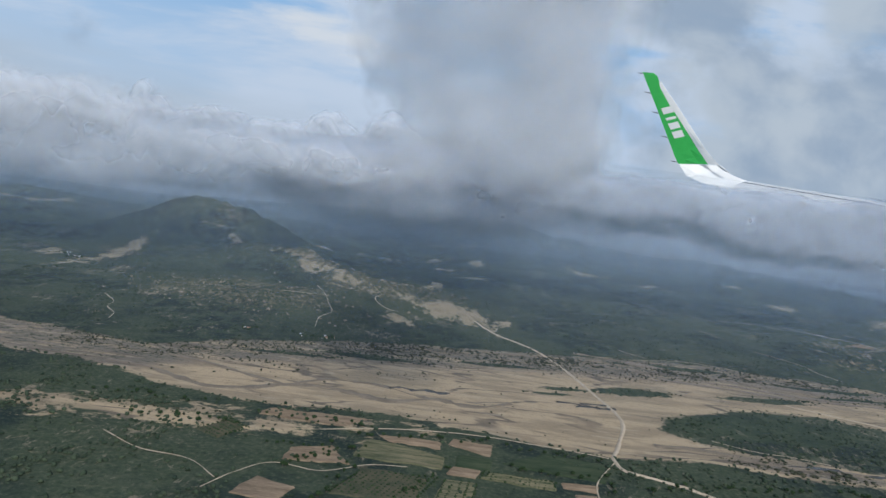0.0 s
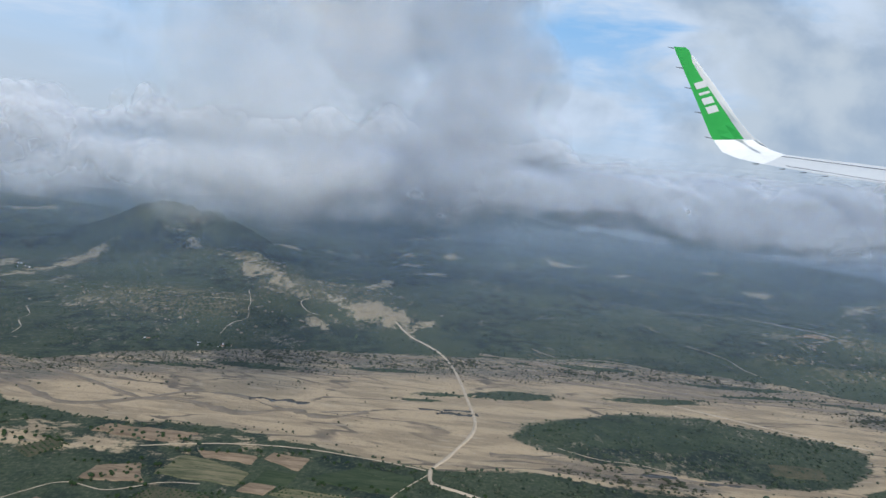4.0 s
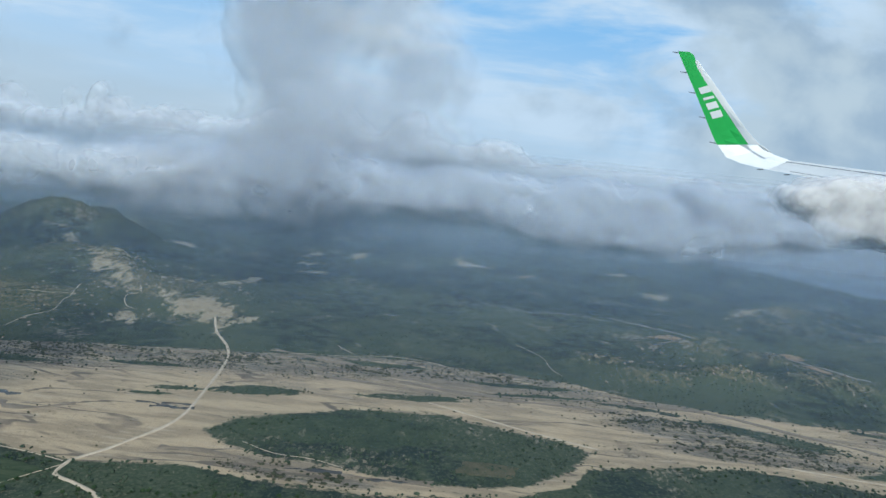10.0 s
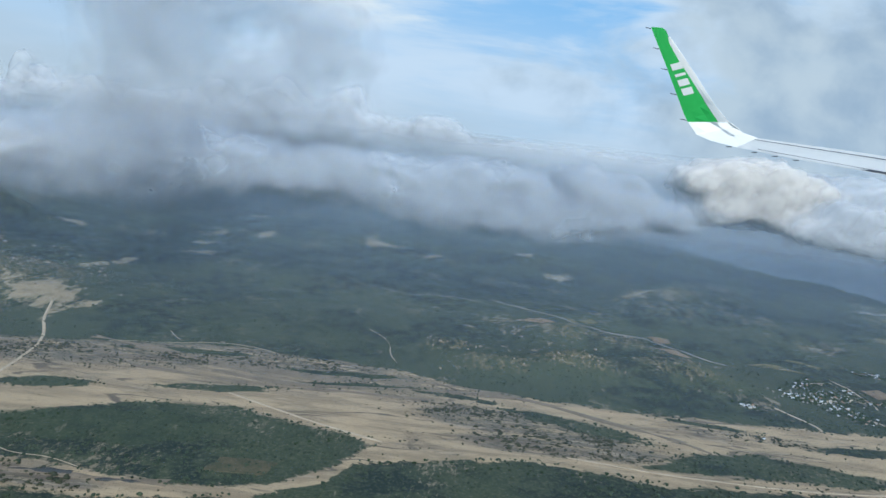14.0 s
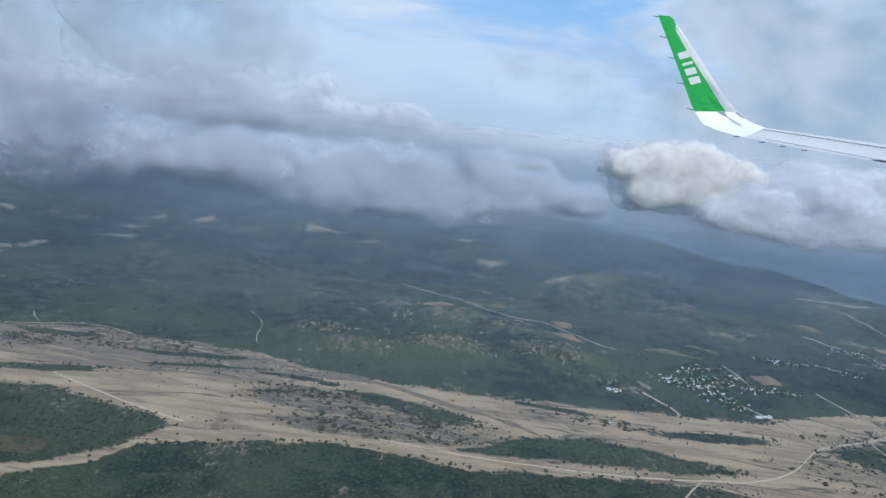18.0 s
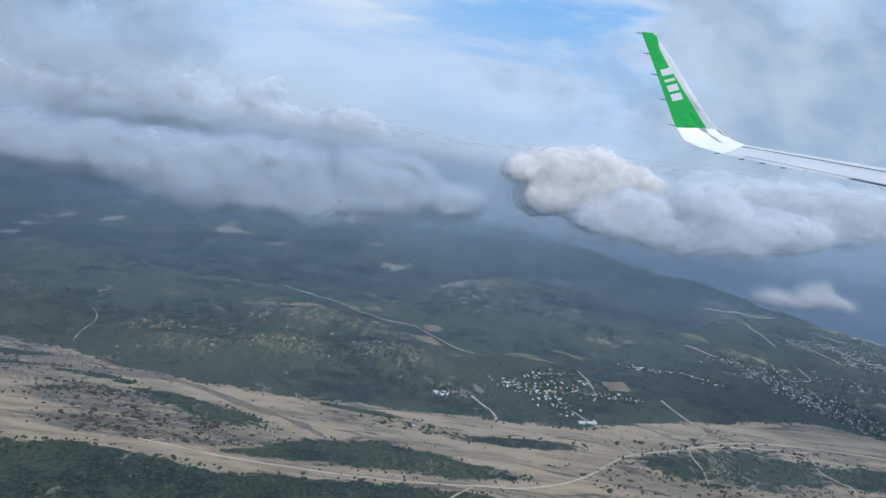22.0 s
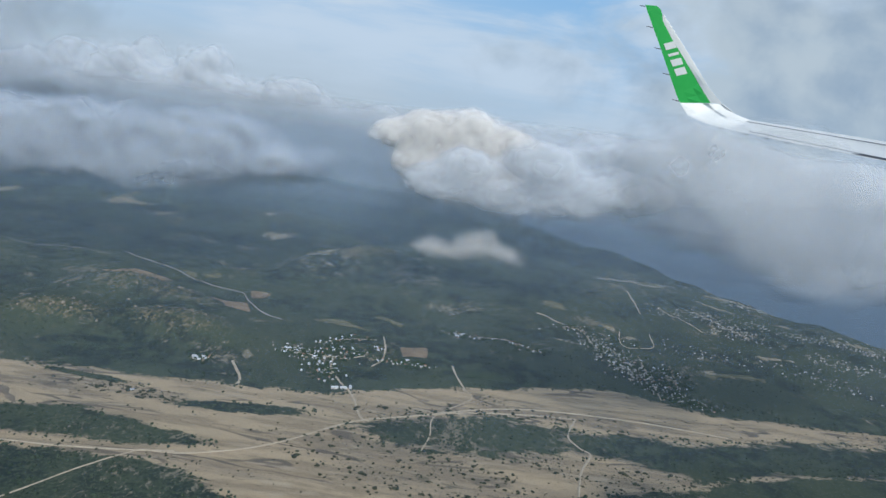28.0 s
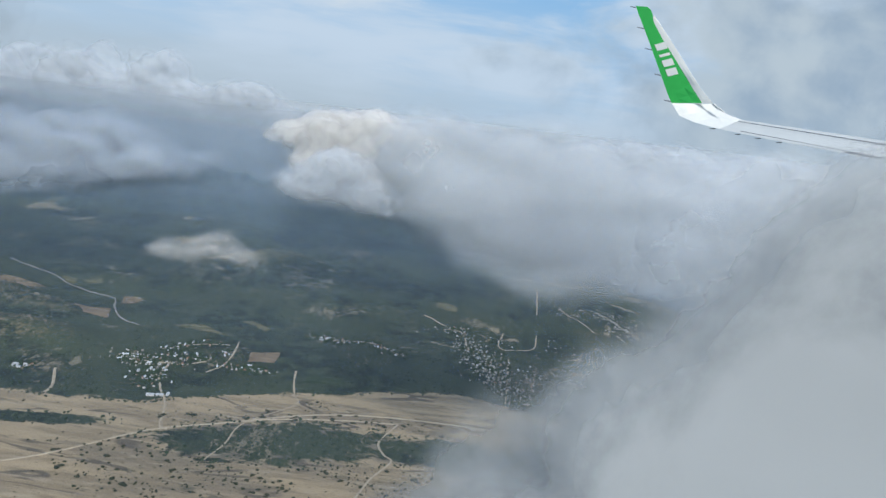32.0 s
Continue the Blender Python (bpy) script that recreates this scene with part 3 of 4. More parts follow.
# gravel channels whose dark tone also paints a cloud's shade on the sand
shaded_bed = "grey gravel channel below the far bank, darkened for cloud shade"
ribbon("stream", [(58, 236), (84, 231), (112, 226), (146, 223), (182, 229), (214, 225)], 4.2, DAMP, 0.12, shaded_bed, "stream", 0.95)
ribbon("stream", [(84, 214), (108, 212), (132, 210), (158, 213), (186, 214)], 2.6, DAMP, 0.12, shaded_bed, "stream", 0.95)
ribbon("stream", [(20, 221), (44, 224), (70, 223), (92, 220)], 2.4, DAMP, 0.12, shaded_bed, "stream", 0.95)
for pts, w in (([(92, 146), (98, 147), (106, 147.5)], 1.8), ([(-8, 167.2), (-4.5, 168.8), (-1, 167.8), (2.5, 169.2), (6, 168.2), (9, 169)], 1.5), ([(45, 171.5), (49, 173), (53, 172.4), (57, 174)], 1.3), ([(47, 174.6), (51, 175.6), (56, 176)], 0.9), ([(40, 173.6), (44, 174), (47, 173.4)], 0.7), ([(112, 146), (117, 146.8), (122, 147)], 1.0)):
    ribbon("pool", pts, w, POOL, 0.2, "small dark pool left in the sand", "pool", 0.95)


# ---- farmland ----
def farm_field(a, b, d, e, mat, label, rows=14):
    """One field between its four corners: a slab of soil with furrows and a worn rim."""
    cx, cy = (a[0] + b[0] + d[0] + e[0]) / 4, (a[1] + b[1] + d[1] + e[1]) / 4
    ob = tagged(new("farm_field"), label, "field", "fields of the valley")
    ob.location = (cx * K, cy * K, 0)
    n = rows * 4
    S, T = np.meshgrid(np.linspace(0, 1, 15), np.linspace(0, 1, n + 1))
    X = (a[0] * (1 - S) + b[0] * S) * (1 - T) + (e[0] * (1 - S) + d[0] * S) * T
    Y = (a[1] * (1 - S) + b[1] * S) * (1 - T) + (e[1] * (1 - S) + d[1] * S) * T
    size = math.hypot(b[0] - a[0], b[1] - a[1])
    rim = np.maximum(np.abs(S - 0.5), np.abs(T - 0.5)) * 2
    X = X + (fbm(X * 0.35 + 7, Y * 0.35) - 0.5) * 0.16 * size * rim ** 3
    Y = Y + (fbm(X * 0.35, Y * 0.35 + 9) - 0.5) * 0.12 * size * rim ** 3
    Z = relief(X, Y) + 0.22 + 0.05 * (np.arange(n + 1)[:, None] % 4 == 1)
    Z[[0, -1]] -= 0.5
    Z[:, [0, -1]] -= 0.5
    soil = sheet("soil", X - cx, Y - cy, Z, mat)
    soil.parent = ob
    return ob


farm_field((-29.5, 99.5), (-21, 97.5), (-18.3, 103.6), (-27, 107), PLOUGHED, "round reddish-brown ploughed field")
farm_field((-24.6, 114.5), (-11, 117), (-15, 124.5), (-24.3, 121), PLOUGHED, "bare reddish field dotted with dark bushes")
farm_field((-36, 137), (-16, 134.5), (-9, 141), (-34, 141), PLOUGHED, "bare brown field beside the river")
farm_field((-45, 124.6), (-38.5, 120.7), (-35.5, 127.8), (-39, 131.4), ORCHARD, "young orchard planted in rows")
farm_field((-12, 120.7), (7.5, 119), (9, 125.7), (-10, 130.6), STUBBLE, "pale stubble field with green patches")
farm_field((-5, 130), (6.7, 129.3), (7, 133), (-8, 132.9), PLOUGHED, "narrow bare brown field")
farm_field((7.6, 132.6), (17.7, 128.3), (19, 134.5), (9, 135.7), PLOUGHED, "small bare brown field")
farm_field((7.3, 117.5), (14, 116.5), (15, 121), (9, 121.2), PLOUGHED, "small bare brown field")
farm_field((5, 106), (12.6, 105.5), (13.8, 114.6), (7.5, 115), STUBBLE, "striped green and straw field")
farm_field((13.8, 117), (29.8, 116.2), (30.2, 120.8), (16.3, 120.8), STUBBLE, "striped straw and green field")
farm_field((19, 125.8), (42, 122.4), (43, 132), (30, 134.5), CROP, "dark green crop field")
farm_field((30.7, 118), (38.2, 117.6), (39.3, 120.4), (30.7, 120.4), PLOUGHED, "narrow bare brown strip")
farm_field((32.7, 111.5), (37.5, 112), (37.8, 116), (32.7, 115.6), PLOUGHED, "small bare brown plot")
farm_field((-14, 103), (3, 104), (5, 114), (-9, 116), ORCHARD, "dark orchard with pale soil showing")
farm_field((9.5, 121.8), (17, 121.5), (18, 127), (10, 127.5), CROP, "small green crop field")
farm_field((132, 155), (148, 156), (150, 163), (134, 162), ORCHARD, "pale grassy clearing on the green island")
farm_field((220.8, 323), (234, 330.5), (252, 332), (248, 323), PLOUGHED, "long pale strip field by the hills")
farm_field((282, 306), (292, 297), (302, 296.5), (296, 309.5), PLOUGHED, "bare brown field by the road")
farm_field((248, 350), (253, 344), (259, 341), (256, 350), STUBBLE, "small pale plot beside the road")
farm_field((259, 349.5), (262, 346.5), (269, 349), (266.5, 354), STUBBLE, "small pale plot beside the road")
farm_field((290.5, 330), (294, 321), (300, 321.5), (301, 329), PLOUGHED, "bare reddish plot at the bend of the road")
farm_field((327.6, 299.5), (340.6, 296), (354.5, 294), (337.8, 302.5), STUBBLE, "straw-coloured field above the village")
farm_field((352, 314), (366, 305), (368, 308), (355, 317), STUBBLE, "straw-coloured field above the village")
farm_field((369.5, 270.5), (379.5, 273), (378.8, 283.5), (367.6, 279.5), PLOUGHED, "reddish field inside the village")
farm_field((434, 370), (447, 367), (446, 374), (435, 376), STUBBLE, "pale field near the houses")
farm_field((510, 465), (530, 464), (531, 476), (512, 477), STUBBLE, "pale open plot")
farm_field((393, 258), (409, 261), (407, 266), (394, 265), CROP, "green plot above the river")


# ---- vegetation ----
def ico(sub=1):
    bm = bmesh.new()
    bmesh.ops.create_icosphere(bm, subdivisions=sub, radius=1.0)
    v = np.array([q.co[:] for q in bm.verts])
    f = np.array([[q.index for q in p.verts] for p in bm.faces])
    bm.free()
    return v, f


IV, IF = ico(1)


def scatter(name, px, py, size, mat, label, category, rng, flat=0.7, sink=0.25, wide=1.0):
    """Many small uneven clumps over the relief, as one mesh."""
    n = len(px)
    pz = relief(px, py)
    jit = 1 + 0.45 * (rng.rand(n, len(IV), 1) - 0.5) * 2
    v = IV[None] * jit * size[:, None, None]
    v = v * np.stack([wide * (0.8 + 0.5 * rng.rand(n)), 0.8 + 0.5 * rng.rand(n), flat * (0.7 + 0.6 * rng.rand(n))], 1)[:, None, :]
    v[..., 0] += px[:, None]
    v[..., 1] += py[:, None]
    v[..., 2] += (pz + size * flat * (1 - sink))[:, None]
    f = (IF[None] + (np.arange(n) * len(IV))[:, None, None]).reshape(-1, 3)
    me = bpy.data.meshes.new(name)
    me.vertices.add(n * len(IV))
    me.vertices.foreach_set("co", (v * K).astype(np.float32).ravel())
    me.loops.add(f.size)
    me.loops.foreach_set("vertex_index", f.astype(np.int32).ravel())
    me.polygons.add(len(f))
    me.polygons.foreach_set("loop_start", np.arange(0, f.size, 3, dtype=np.int32))
    me.update(calc_edges=True)
    me.materials.append(mat)
    return tagged(new(name, me), label, category, kind="stuff")


def places(rng, n, x0, x1, y0, y1, keep):
    x, y = x0 + rng.rand(n) * (x1 - x0), y0 + rng.rand(n) * (y1 - y0)
    f = fields(x, y)
    k = keep(x, y, f) > rng.rand(n)
    return x[k], y[k]


rng = np.random.RandomState(11)
clump = lambda x, y, s: smooth(0.40, 0.62, fbm(x / s + 40, y / s))
x, y = places(rng, 130000, -170, 650, 130, 270, lambda x, y, f: (f["sand"] > 0) * (0.005 + 0.55 * f["gravel"] * clump(x, y * 2.2, 16)))
scatter("river_bushes", x, y, 0.13 + 0.28 * rng.rand(len(x)) ** 2, DRYBUSH, "low dry bushes scattered over the sand", "bushes", rng)
sparse = lambda x, y: np.max([smooth(-0.1, 0.4, lens(x, y, *s)) for s in SPARSE], axis=0)
x, y = places(rng, 90000, -60, 560, 130, 262, lambda x, y, f: (f["sand"] > 0.5) * sparse(x, y) * (0.10 + 0.50 * clump(x, y * 1.6, 7)) * (1 - 0.6 * smooth(290, 330, x)))
scatter("river_shrubs", x, y, 0.18 + 0.40 * rng.rand(len(x)) ** 2, DRYBUSH, "grey-green shrubs dotted over the pale gravel bars", "bushes", rng, 0.6, 0.25, 1.5)
x, y = places(rng, 46000, -170, 650, 130, 262, lambda x, y, f: (f["sand"] < 1.5) * (y < curve(FAR_BANK, x)) * (y > curve(NEAR_BANK, x)) * (0.25 + 0.75 * clump(x, y, 7)))
scatter("island_scrub", x, y, 0.20 + 0.26 * rng.rand(len(x)), BUSH, "dense green scrub on the river islands", "bushes", rng)
x, y = places(rng, 42000, -120, 650, 84, 195, lambda x, y, f: (f["sand"] < 1) * (y < curve(NEAR_BANK, x)) * (0.08 + 0.75 * clump(x, y, 9)) * (1 - 0.8 * (lens(x, y, 0, 120, 46, 22) > 0)))
scatter("bank_scrub", x, y, 0.20 + 0.32 * rng.rand(len(x)), BUSH, "dark green thorn scrub along the river bank", "bushes", rng)
x, y = places(rng, 60000, -170, 560, 190, 330, lambda x, y, f: (y > curve(FAR_BANK, x) - 2) * (f["bare"] < 0.3) * (0.04 + 0.5 * clump(x, y, 12)))
scatter("slope_scrub", x, y, 0.18 + 0.3 * rng.rand(len(x)), BUSH, "dark thorn forest on the far slopes", "bushes", rng)
x, y = places(rng, 30000, -170, 420, 225, 480, lambda x, y, f: 0.4 * f["rock"] * clump(x, y, 8))
scatter("boulders", x, y, 0.2 + 0.5 * rng.rand(len(x)) ** 2, GRANITE, "pale granite boulders on the hills", "rocks", rng, 0.7, 0.4)


ox, oy = [], []
for (ax, ay), (bx, by), (dx, dy), nr, nc in (((-44, 125), (-39, 121.5), (4.5, 6.5), 9, 8), ((-13, 104), (2, 105), (4, 10), 14, 12), ((6, 106.5), (12, 106), (1.6, 8.4), 5, 12), ((14.5, 117.5), (29, 116.8), (1, 3.4), 16, 4)):
    for i in range(nr):
        for j in range(nc):
            ox.append(ax + (bx - ax) * i / (nr - 1) + dx * j / (nc - 1) + rng.normal(0, 0.08))
            oy.append(ay + (by - ay) * i / (nr - 1) + dy * j / (nc - 1) + rng.normal(0, 0.08))
ox, oy = np.array(ox), np.array(oy)
scatter("orchard_trees", ox, oy, 0.2 + 0.12 * rng.rand(len(ox)), LEAF, "young fruit trees planted in straight rows", "trees", rng, 0.8)


def tree(seed):
    """A tree in true proportion: tapered trunk, four limbs and a crown of many clumps. About 7 plan-tenths high."""
    r = random.Random(seed)
    ob = tagged(new("tree"), "dark green leafy tree at the edge of a field", "tree", "trees among the fields")
    bm = bmesh.new()
    bmesh.ops.create_cone(bm, cap_ends=True, segments=6, radius1=0.07, radius2=0.04, depth=0.7, matrix=Matrix.Translation((0, 0, 0.3)))
    part("trunk", bm, BARK, ob)
    for i in range(4):
        bm = bmesh.new()
        a = i * 1.57 + r.random()
        bmesh.ops.create_cone(bm, cap_ends=True, segments=5, radius1=0.035, radius2=0.012, depth=0.5,
                              matrix=Matrix.Translation((math.cos(a) * 0.16, math.sin(a) * 0.16, 0.72)) @ Euler((0.7 * -math.sin(a), 0.7 * math.cos(a), 0)).to_matrix().to_4x4())
        part("limb", bm, BARK, ob)
    bm = bmesh.new()
    for i in range(34):
        d = Vector((r.gauss(0, 1), r.gauss(0, 1), r.gauss(0, 1))).normalized() * (0.25 + 0.3 * r.random())
        s = 0.10 + 0.13 * r.random()
        g = bmesh.ops.create_icosphere(bm, subdivisions=1, radius=s, matrix=Matrix.Translation((d.x, d.y, 0.95 + d.z * 0.7)))
        for q in g["verts"]:
            q.co += Vector((r.gauss(0, 1), r.gauss(0, 1), r.gauss(0, 1))) * s * 0.25
    part("crown", bm, LEAF, ob)
    return ob


r = random.Random(4)
kinds = [tree(1), tree(2), tree(3)]
spots = []
for (x0, y0), (x1, y1), n in (((-36, 136.5), (-8, 136.5), 14), ((-12, 131), (18, 136.5), 16), ((-30, 121), (-8, 124), 12), ((-16, 96), (-10, 122), 10), ((-2, 104), (8, 121), 10), ((20, 124), (40, 124), 12),
                               ((20, 134), (44, 134), 14), ((40, 110), (42, 130), 8), ((48, 122), (90, 131), 22), ((95, 132), (150, 138), 26), ((66, 160), (90, 175), 12), ((-24, 112), (-14, 122), 14),
                               ((170, 168), (250, 176), 26), ((300, 230), (345, 234), 16), ((150, 172), (170, 184), 10), ((16, 108), (34, 110), 8), ((-60, 128), (-36, 130), 12), ((-75, 138), (-45, 139), 12)):
    for i in range(n):
        t = (i + r.random() * 0.9) / n
        spots.append((x0 + (x1 - x0) * t + r.gauss(0, 0.7), y0 + (y1 - y0) * t + r.gauss(0, 0.7)))
for i, (x, y) in enumerate(spots):
    z = float(relief(np.array([x]), np.array([y]))[0])
    m = pose(x * K, y * K, (z - 0.05) * K, 0, 0, r.uniform(0, 360))
    s = K * r.uniform(0.42, 0.95)
    if i < 3:
        o = kinds[i]
        o.matrix_world = m
    else:
        o = copy_thing(kinds[i % 3], m)
    o.scale = (s, s, s * r.uniform(0.8, 1.1))


# ---- villages ----
def box(bm, sx, sy, sz, at):
    g = bmesh.ops.create_cube(bm, size=1.0, matrix=Matrix.Translation(at) @ Matrix.Diagonal((sx, sy, sz, 1)))
    return g["verts"]


def house(w, d, h, wall, roof, style, label):
    """A small house: walls, roof, door and windows; flat roofs have a parapet and a water tank."""
    ob = tagged(new("house"), label, "house", "houses of the villages")
    bm = bmesh.new()
    box(bm, w, d, h, (0, 0, h / 2 - 0.1))
    part("wall", bm, wall, ob)
    bm = bmesh.new()
    if style == "flat":
        box(bm, w * 1.05, d * 1.05, 0.08, (0, 0, h - 0.06))
        for sx, sy, ax, ay in ((w * 1.05, 0.06, 0, d / 2), (w * 1.05, 0.06, 0, -d / 2), (0.06, d, w / 2, 0), (0.06, d, -w / 2, 0)):
            box(bm, sx, sy, 0.12, (ax, ay, h + 0.03))
        part("roof", bm, roof, ob)
        bm = bmesh.new()
        bmesh.ops.create_cone(bm, cap_ends=True, segments=8, radius1=0.13, radius2=0.11, depth=0.24, matrix=Matrix.Translation((w * 0.25, d * 0.2, h + 0.1)))
        part("water_tank", bm, GLASSDARK, ob)
    else:
        v = [bm.verts.new(c) for c in ((-w * 0.56, -d * 0.58, h - 0.14), (w * 0.56, -d * 0.58, h - 0.14), (w * 0.56, 0, h + d * 0.22), (-w * 0.56, 0, h + d * 0.22),
                                       (-w * 0.56, d * 0.58, h - 0.14), (w * 0.56, d * 0.58, h - 0.14))]
        bm.faces.new((v[0], v[1], v[2], v[3])), bm.faces.new((v[3], v[2], v[5], v[4]))
        bm.faces.new((v[0], v[3], v[4])), bm.faces.new((v[1], v[5], v[2])), bm.faces.new((v[0], v[4], v[5], v[1]))
        part("roof", bm, roof, ob)
    bm = bmesh.new()
    box(bm, 0.22, 0.05, 0.46, (-w * 0.2, -d / 2 - 0.01, 0.2))
    part("door", bm, GLASSDARK, ob)
    for ax in (0.12, 0.36):
        bm = bmesh.new()
        box(bm, 0.2, 0.05, 0.2, (w * ax, -d / 2 - 0.01, h * 0.55))
        part("window", bm, GLASSDARK, ob)
    return ob


HOMES = [house(1.7, 1.2, 0.75, WHITEWASH, CONCRETE, "flat", "small white flat-roofed house with a roof tank"), house(2.1, 1.3, 0.8, WHITEWASH, TIN, "gable", "white house under a pale metal roof"),
         house(1.5, 1.1, 0.7, OCHRE, CONCRETE, "flat", "small ochre flat-roofed house"), house(1.9, 1.3, 0.75, OCHRE, TILE, "gable", "ochre house under a clay tile roof"),
         house(3.4, 1.7, 1.0, WHITEWASH, TIN, "gable", "long white shed with a bright metal roof")]
hr = random.Random(8)
def along(streets):
    """House sites that gather on both sides of a street, closer in some stretches than in others."""
    out = []
    for pts, n, spread in streets:
        line = spline(pts, 12)
        knots = [hr.random() for i in range(max(3, n // 4))]
        for i in range(n):
            f = min(0.999, max(0.0, hr.choice(knots) + hr.gauss(0, 0.035)))
            q = line[int(f * len(line))]
            out.append((q.x + hr.gauss(0, spread), q.y + hr.gauss(0, spread)))
    return out


west_village = [([(326, 262.5), (336, 260), (349.5, 261)], 60, 1.9), ([(336, 272), (346, 280), (358, 284)], 30, 2.4), ([(345, 251), (347, 239)], 32, 2.0), ([(336, 252), (350, 245)], 12, 2.2), ([(359.5, 286), (362.7, 264)], 14, 1.4),
               ([(368, 264), (385, 262)], 44, 1.2), ([(334, 268), (354, 268)], 36, 1.8), ([(300, 243.5), (308, 244.5)], 9, 1.0)]
east_village = [([(383, 308), (394, 304), (409, 307), (424, 297)], 64, 1.8), ([(440, 339), (449, 337), (453, 314), (459, 312)], 34, 3.0),
               ([(459, 301), (466, 280), (480, 256)], 84, 3.6), ([(481, 302), (476, 277)], 22, 2.4), ([(470, 310), (466, 262)], 24, 2.6), ([(469, 342), (466, 326), (482, 330)], 10, 2.0),
               ([(-60, 210), (-45, 207), (-30, 210)], 12, 1.2), ([(-182, 305), (-168, 298)], 7, 3.0)]
sites = along(west_village) + along(east_village)
coast_towns = [([(485, 468), (508, 464), (530, 464)], 140, 2.6), ([(528, 403), (540, 357)], 220, 6.0), ([(545, 395), (586, 372), (609, 359)], 200, 6.0), ([(560, 335), (590, 330)], 90, 5.0), ([(490, 330), (530, 322), (560, 300)], 90, 7.0),
                   ([(556, 450), (575, 425)], 90, 5.0)]
inland_hamlets = [([(500, 500), (520, 485), (545, 470)], 90, 7.0), ([(440, 339), (449, 337), (453, 314), (459, 312)], 120, 5.0), ([(459, 301), (466, 280), (480, 256)], 260, 5.0), ([(504, 396), (518, 364)], 30, 4.0),
                   ([(326, 262.5), (336, 260), (349.5, 261)], 50, 4.0), ([(368, 264), (385, 262)], 14, 2.5)]
far_sites = along(coast_towns) + along(inland_hamlets)


def far_houses():
    """The small houses too far to tell apart, as one mesh of walls and low gables."""
    v, f = [], []
    for x, y in far_sites:
        if x > float(curve(COAST, y)) - 3 or y < float(curve(FAR_BANK, x)) + 4:
            continue
        z = float(relief(np.array([x]), np.array([y]))[0])
        w, d, h, t = hr.uniform(0.18, 0.5), hr.uniform(0.14, 0.26), hr.uniform(0.2, 0.36), hr.choice((0, 1.57)) + hr.gauss(0.2, 0.15)
        base = len(v)
        for lx, ly, lz in ((-w, -d, -0.3), (w, -d, -0.3), (w, d, -0.3), (-w, d, -0.3), (-w, -d, h), (w, -d, h), (w, d, h), (-w, d, h), (-w, 0, h + 0.2), (w, 0, h + 0.2)):
            v.append(((x + lx * math.cos(t) - ly * math.sin(t)) * K, (y + lx * math.sin(t) + ly * math.cos(t)) * K, (z + lz) * K))
        f += [tuple(base + i for i in q) for q in ((0, 1, 5, 4), (1, 2, 6, 5), (2, 3, 7, 6), (3, 0, 4, 7), (4, 5, 9, 8), (7, 8, 9, 6), (4, 8, 7), (5, 6, 9))]
    me = bpy.data.meshes.new("distant_houses")
    me.from_pydata(v, [], f)
    me.materials.append(plain("pale_house", (0.15, 0.13, 0.10), (0.62, 0.58, 0.51), 1.0, 0.85, "island"))
    tagged(new("distant_houses", me), "far small pale houses scattered towards the coast", "houses", kind="stuff")


far_houses()
vx, vy = np.array(sites).T
keep = np.tile(np.arange(len(vx)), 4)
vx, vy = vx[keep] + rng.normal(0, 1.7, len(keep)), vy[keep] + rng.normal(0, 1.7, len(keep))
far_side = vy > curve(FAR_BANK, vx) + 2
vx, vy = vx[far_side], vy[far_side]
scatter("garden_trees", vx, vy, 0.25 + 0.35 * rng.rand(len(vx)), LEAF, "dark garden trees between the village houses", "trees", rng, 0.8)
put = 0
taken = []
for x, y in sites:
    if any(abs(x - a) + abs(y - b) < 1.25 for a, b in taken) or x > float(curve(COAST, y)) - 4 or y < float(curve(FAR_BANK, x)) + 3:
        continue
    taken.append((x, y))
    z = float(relief(np.array([x]), np.array([y]))[0])
    k = hr.choice((0, 0, 1, 1, 2, 2, 2, 3, 3, 4 if hr.random() < 0.4 else 0))
    s = hr.uniform(0.34, 0.6) * K * (0.72 if x > 430 else 1.0)
    m = pose(x * K, y * K, (z + 0.05) * K, 0, 0, hr.choice((0, 90, 180, 270)) + hr.gauss(12, 8))
    if put < len(HOMES):
        k = put
        HOMES[k].matrix_world = m
        o = HOMES[k]
    else:
        o = copy_thing(HOMES[k], m)
    o.scale = (s, s, s * 1.05)
    put += 1
for dx, dy, t, s in ((351.5, 234.5, 14, 0.65), (354.3, 235, 14, 0.6), (356.3, 236.2, 100, 0.5), (295.5, 215, 20, 0.33), (301, 244.5, 10, 0.4), (304, 245, 15, 0.33)):
    z = float(relief(np.array([dx]), np.array([dy]))[0])
    o = copy_thing(HOMES[4], pose(dx * K, dy * K, (z + 0.05) * K, 0, 0, t))
    o.scale = (K * s, K * s, K * s)


# ---- clouds, haze sheets and the far sky ----
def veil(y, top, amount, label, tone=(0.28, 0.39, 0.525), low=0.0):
    """A tinted see-through sheet across the valley in place of the air's haze, thinning upwards and just over the
    ground.
    """
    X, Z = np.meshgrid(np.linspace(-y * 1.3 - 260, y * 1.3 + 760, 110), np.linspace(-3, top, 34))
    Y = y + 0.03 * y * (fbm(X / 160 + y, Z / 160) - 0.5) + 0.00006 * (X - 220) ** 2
    ob = sheet("haze_sheet", X, Y, Z, vapour("mist", tone, amount, 0.012, 0.5), {"body": low + 1.3 * smooth(-4, 34, Z) * smooth(top, top * 0.5, Z)})
    return tagged(ob, label, "mist", kind="stuff")


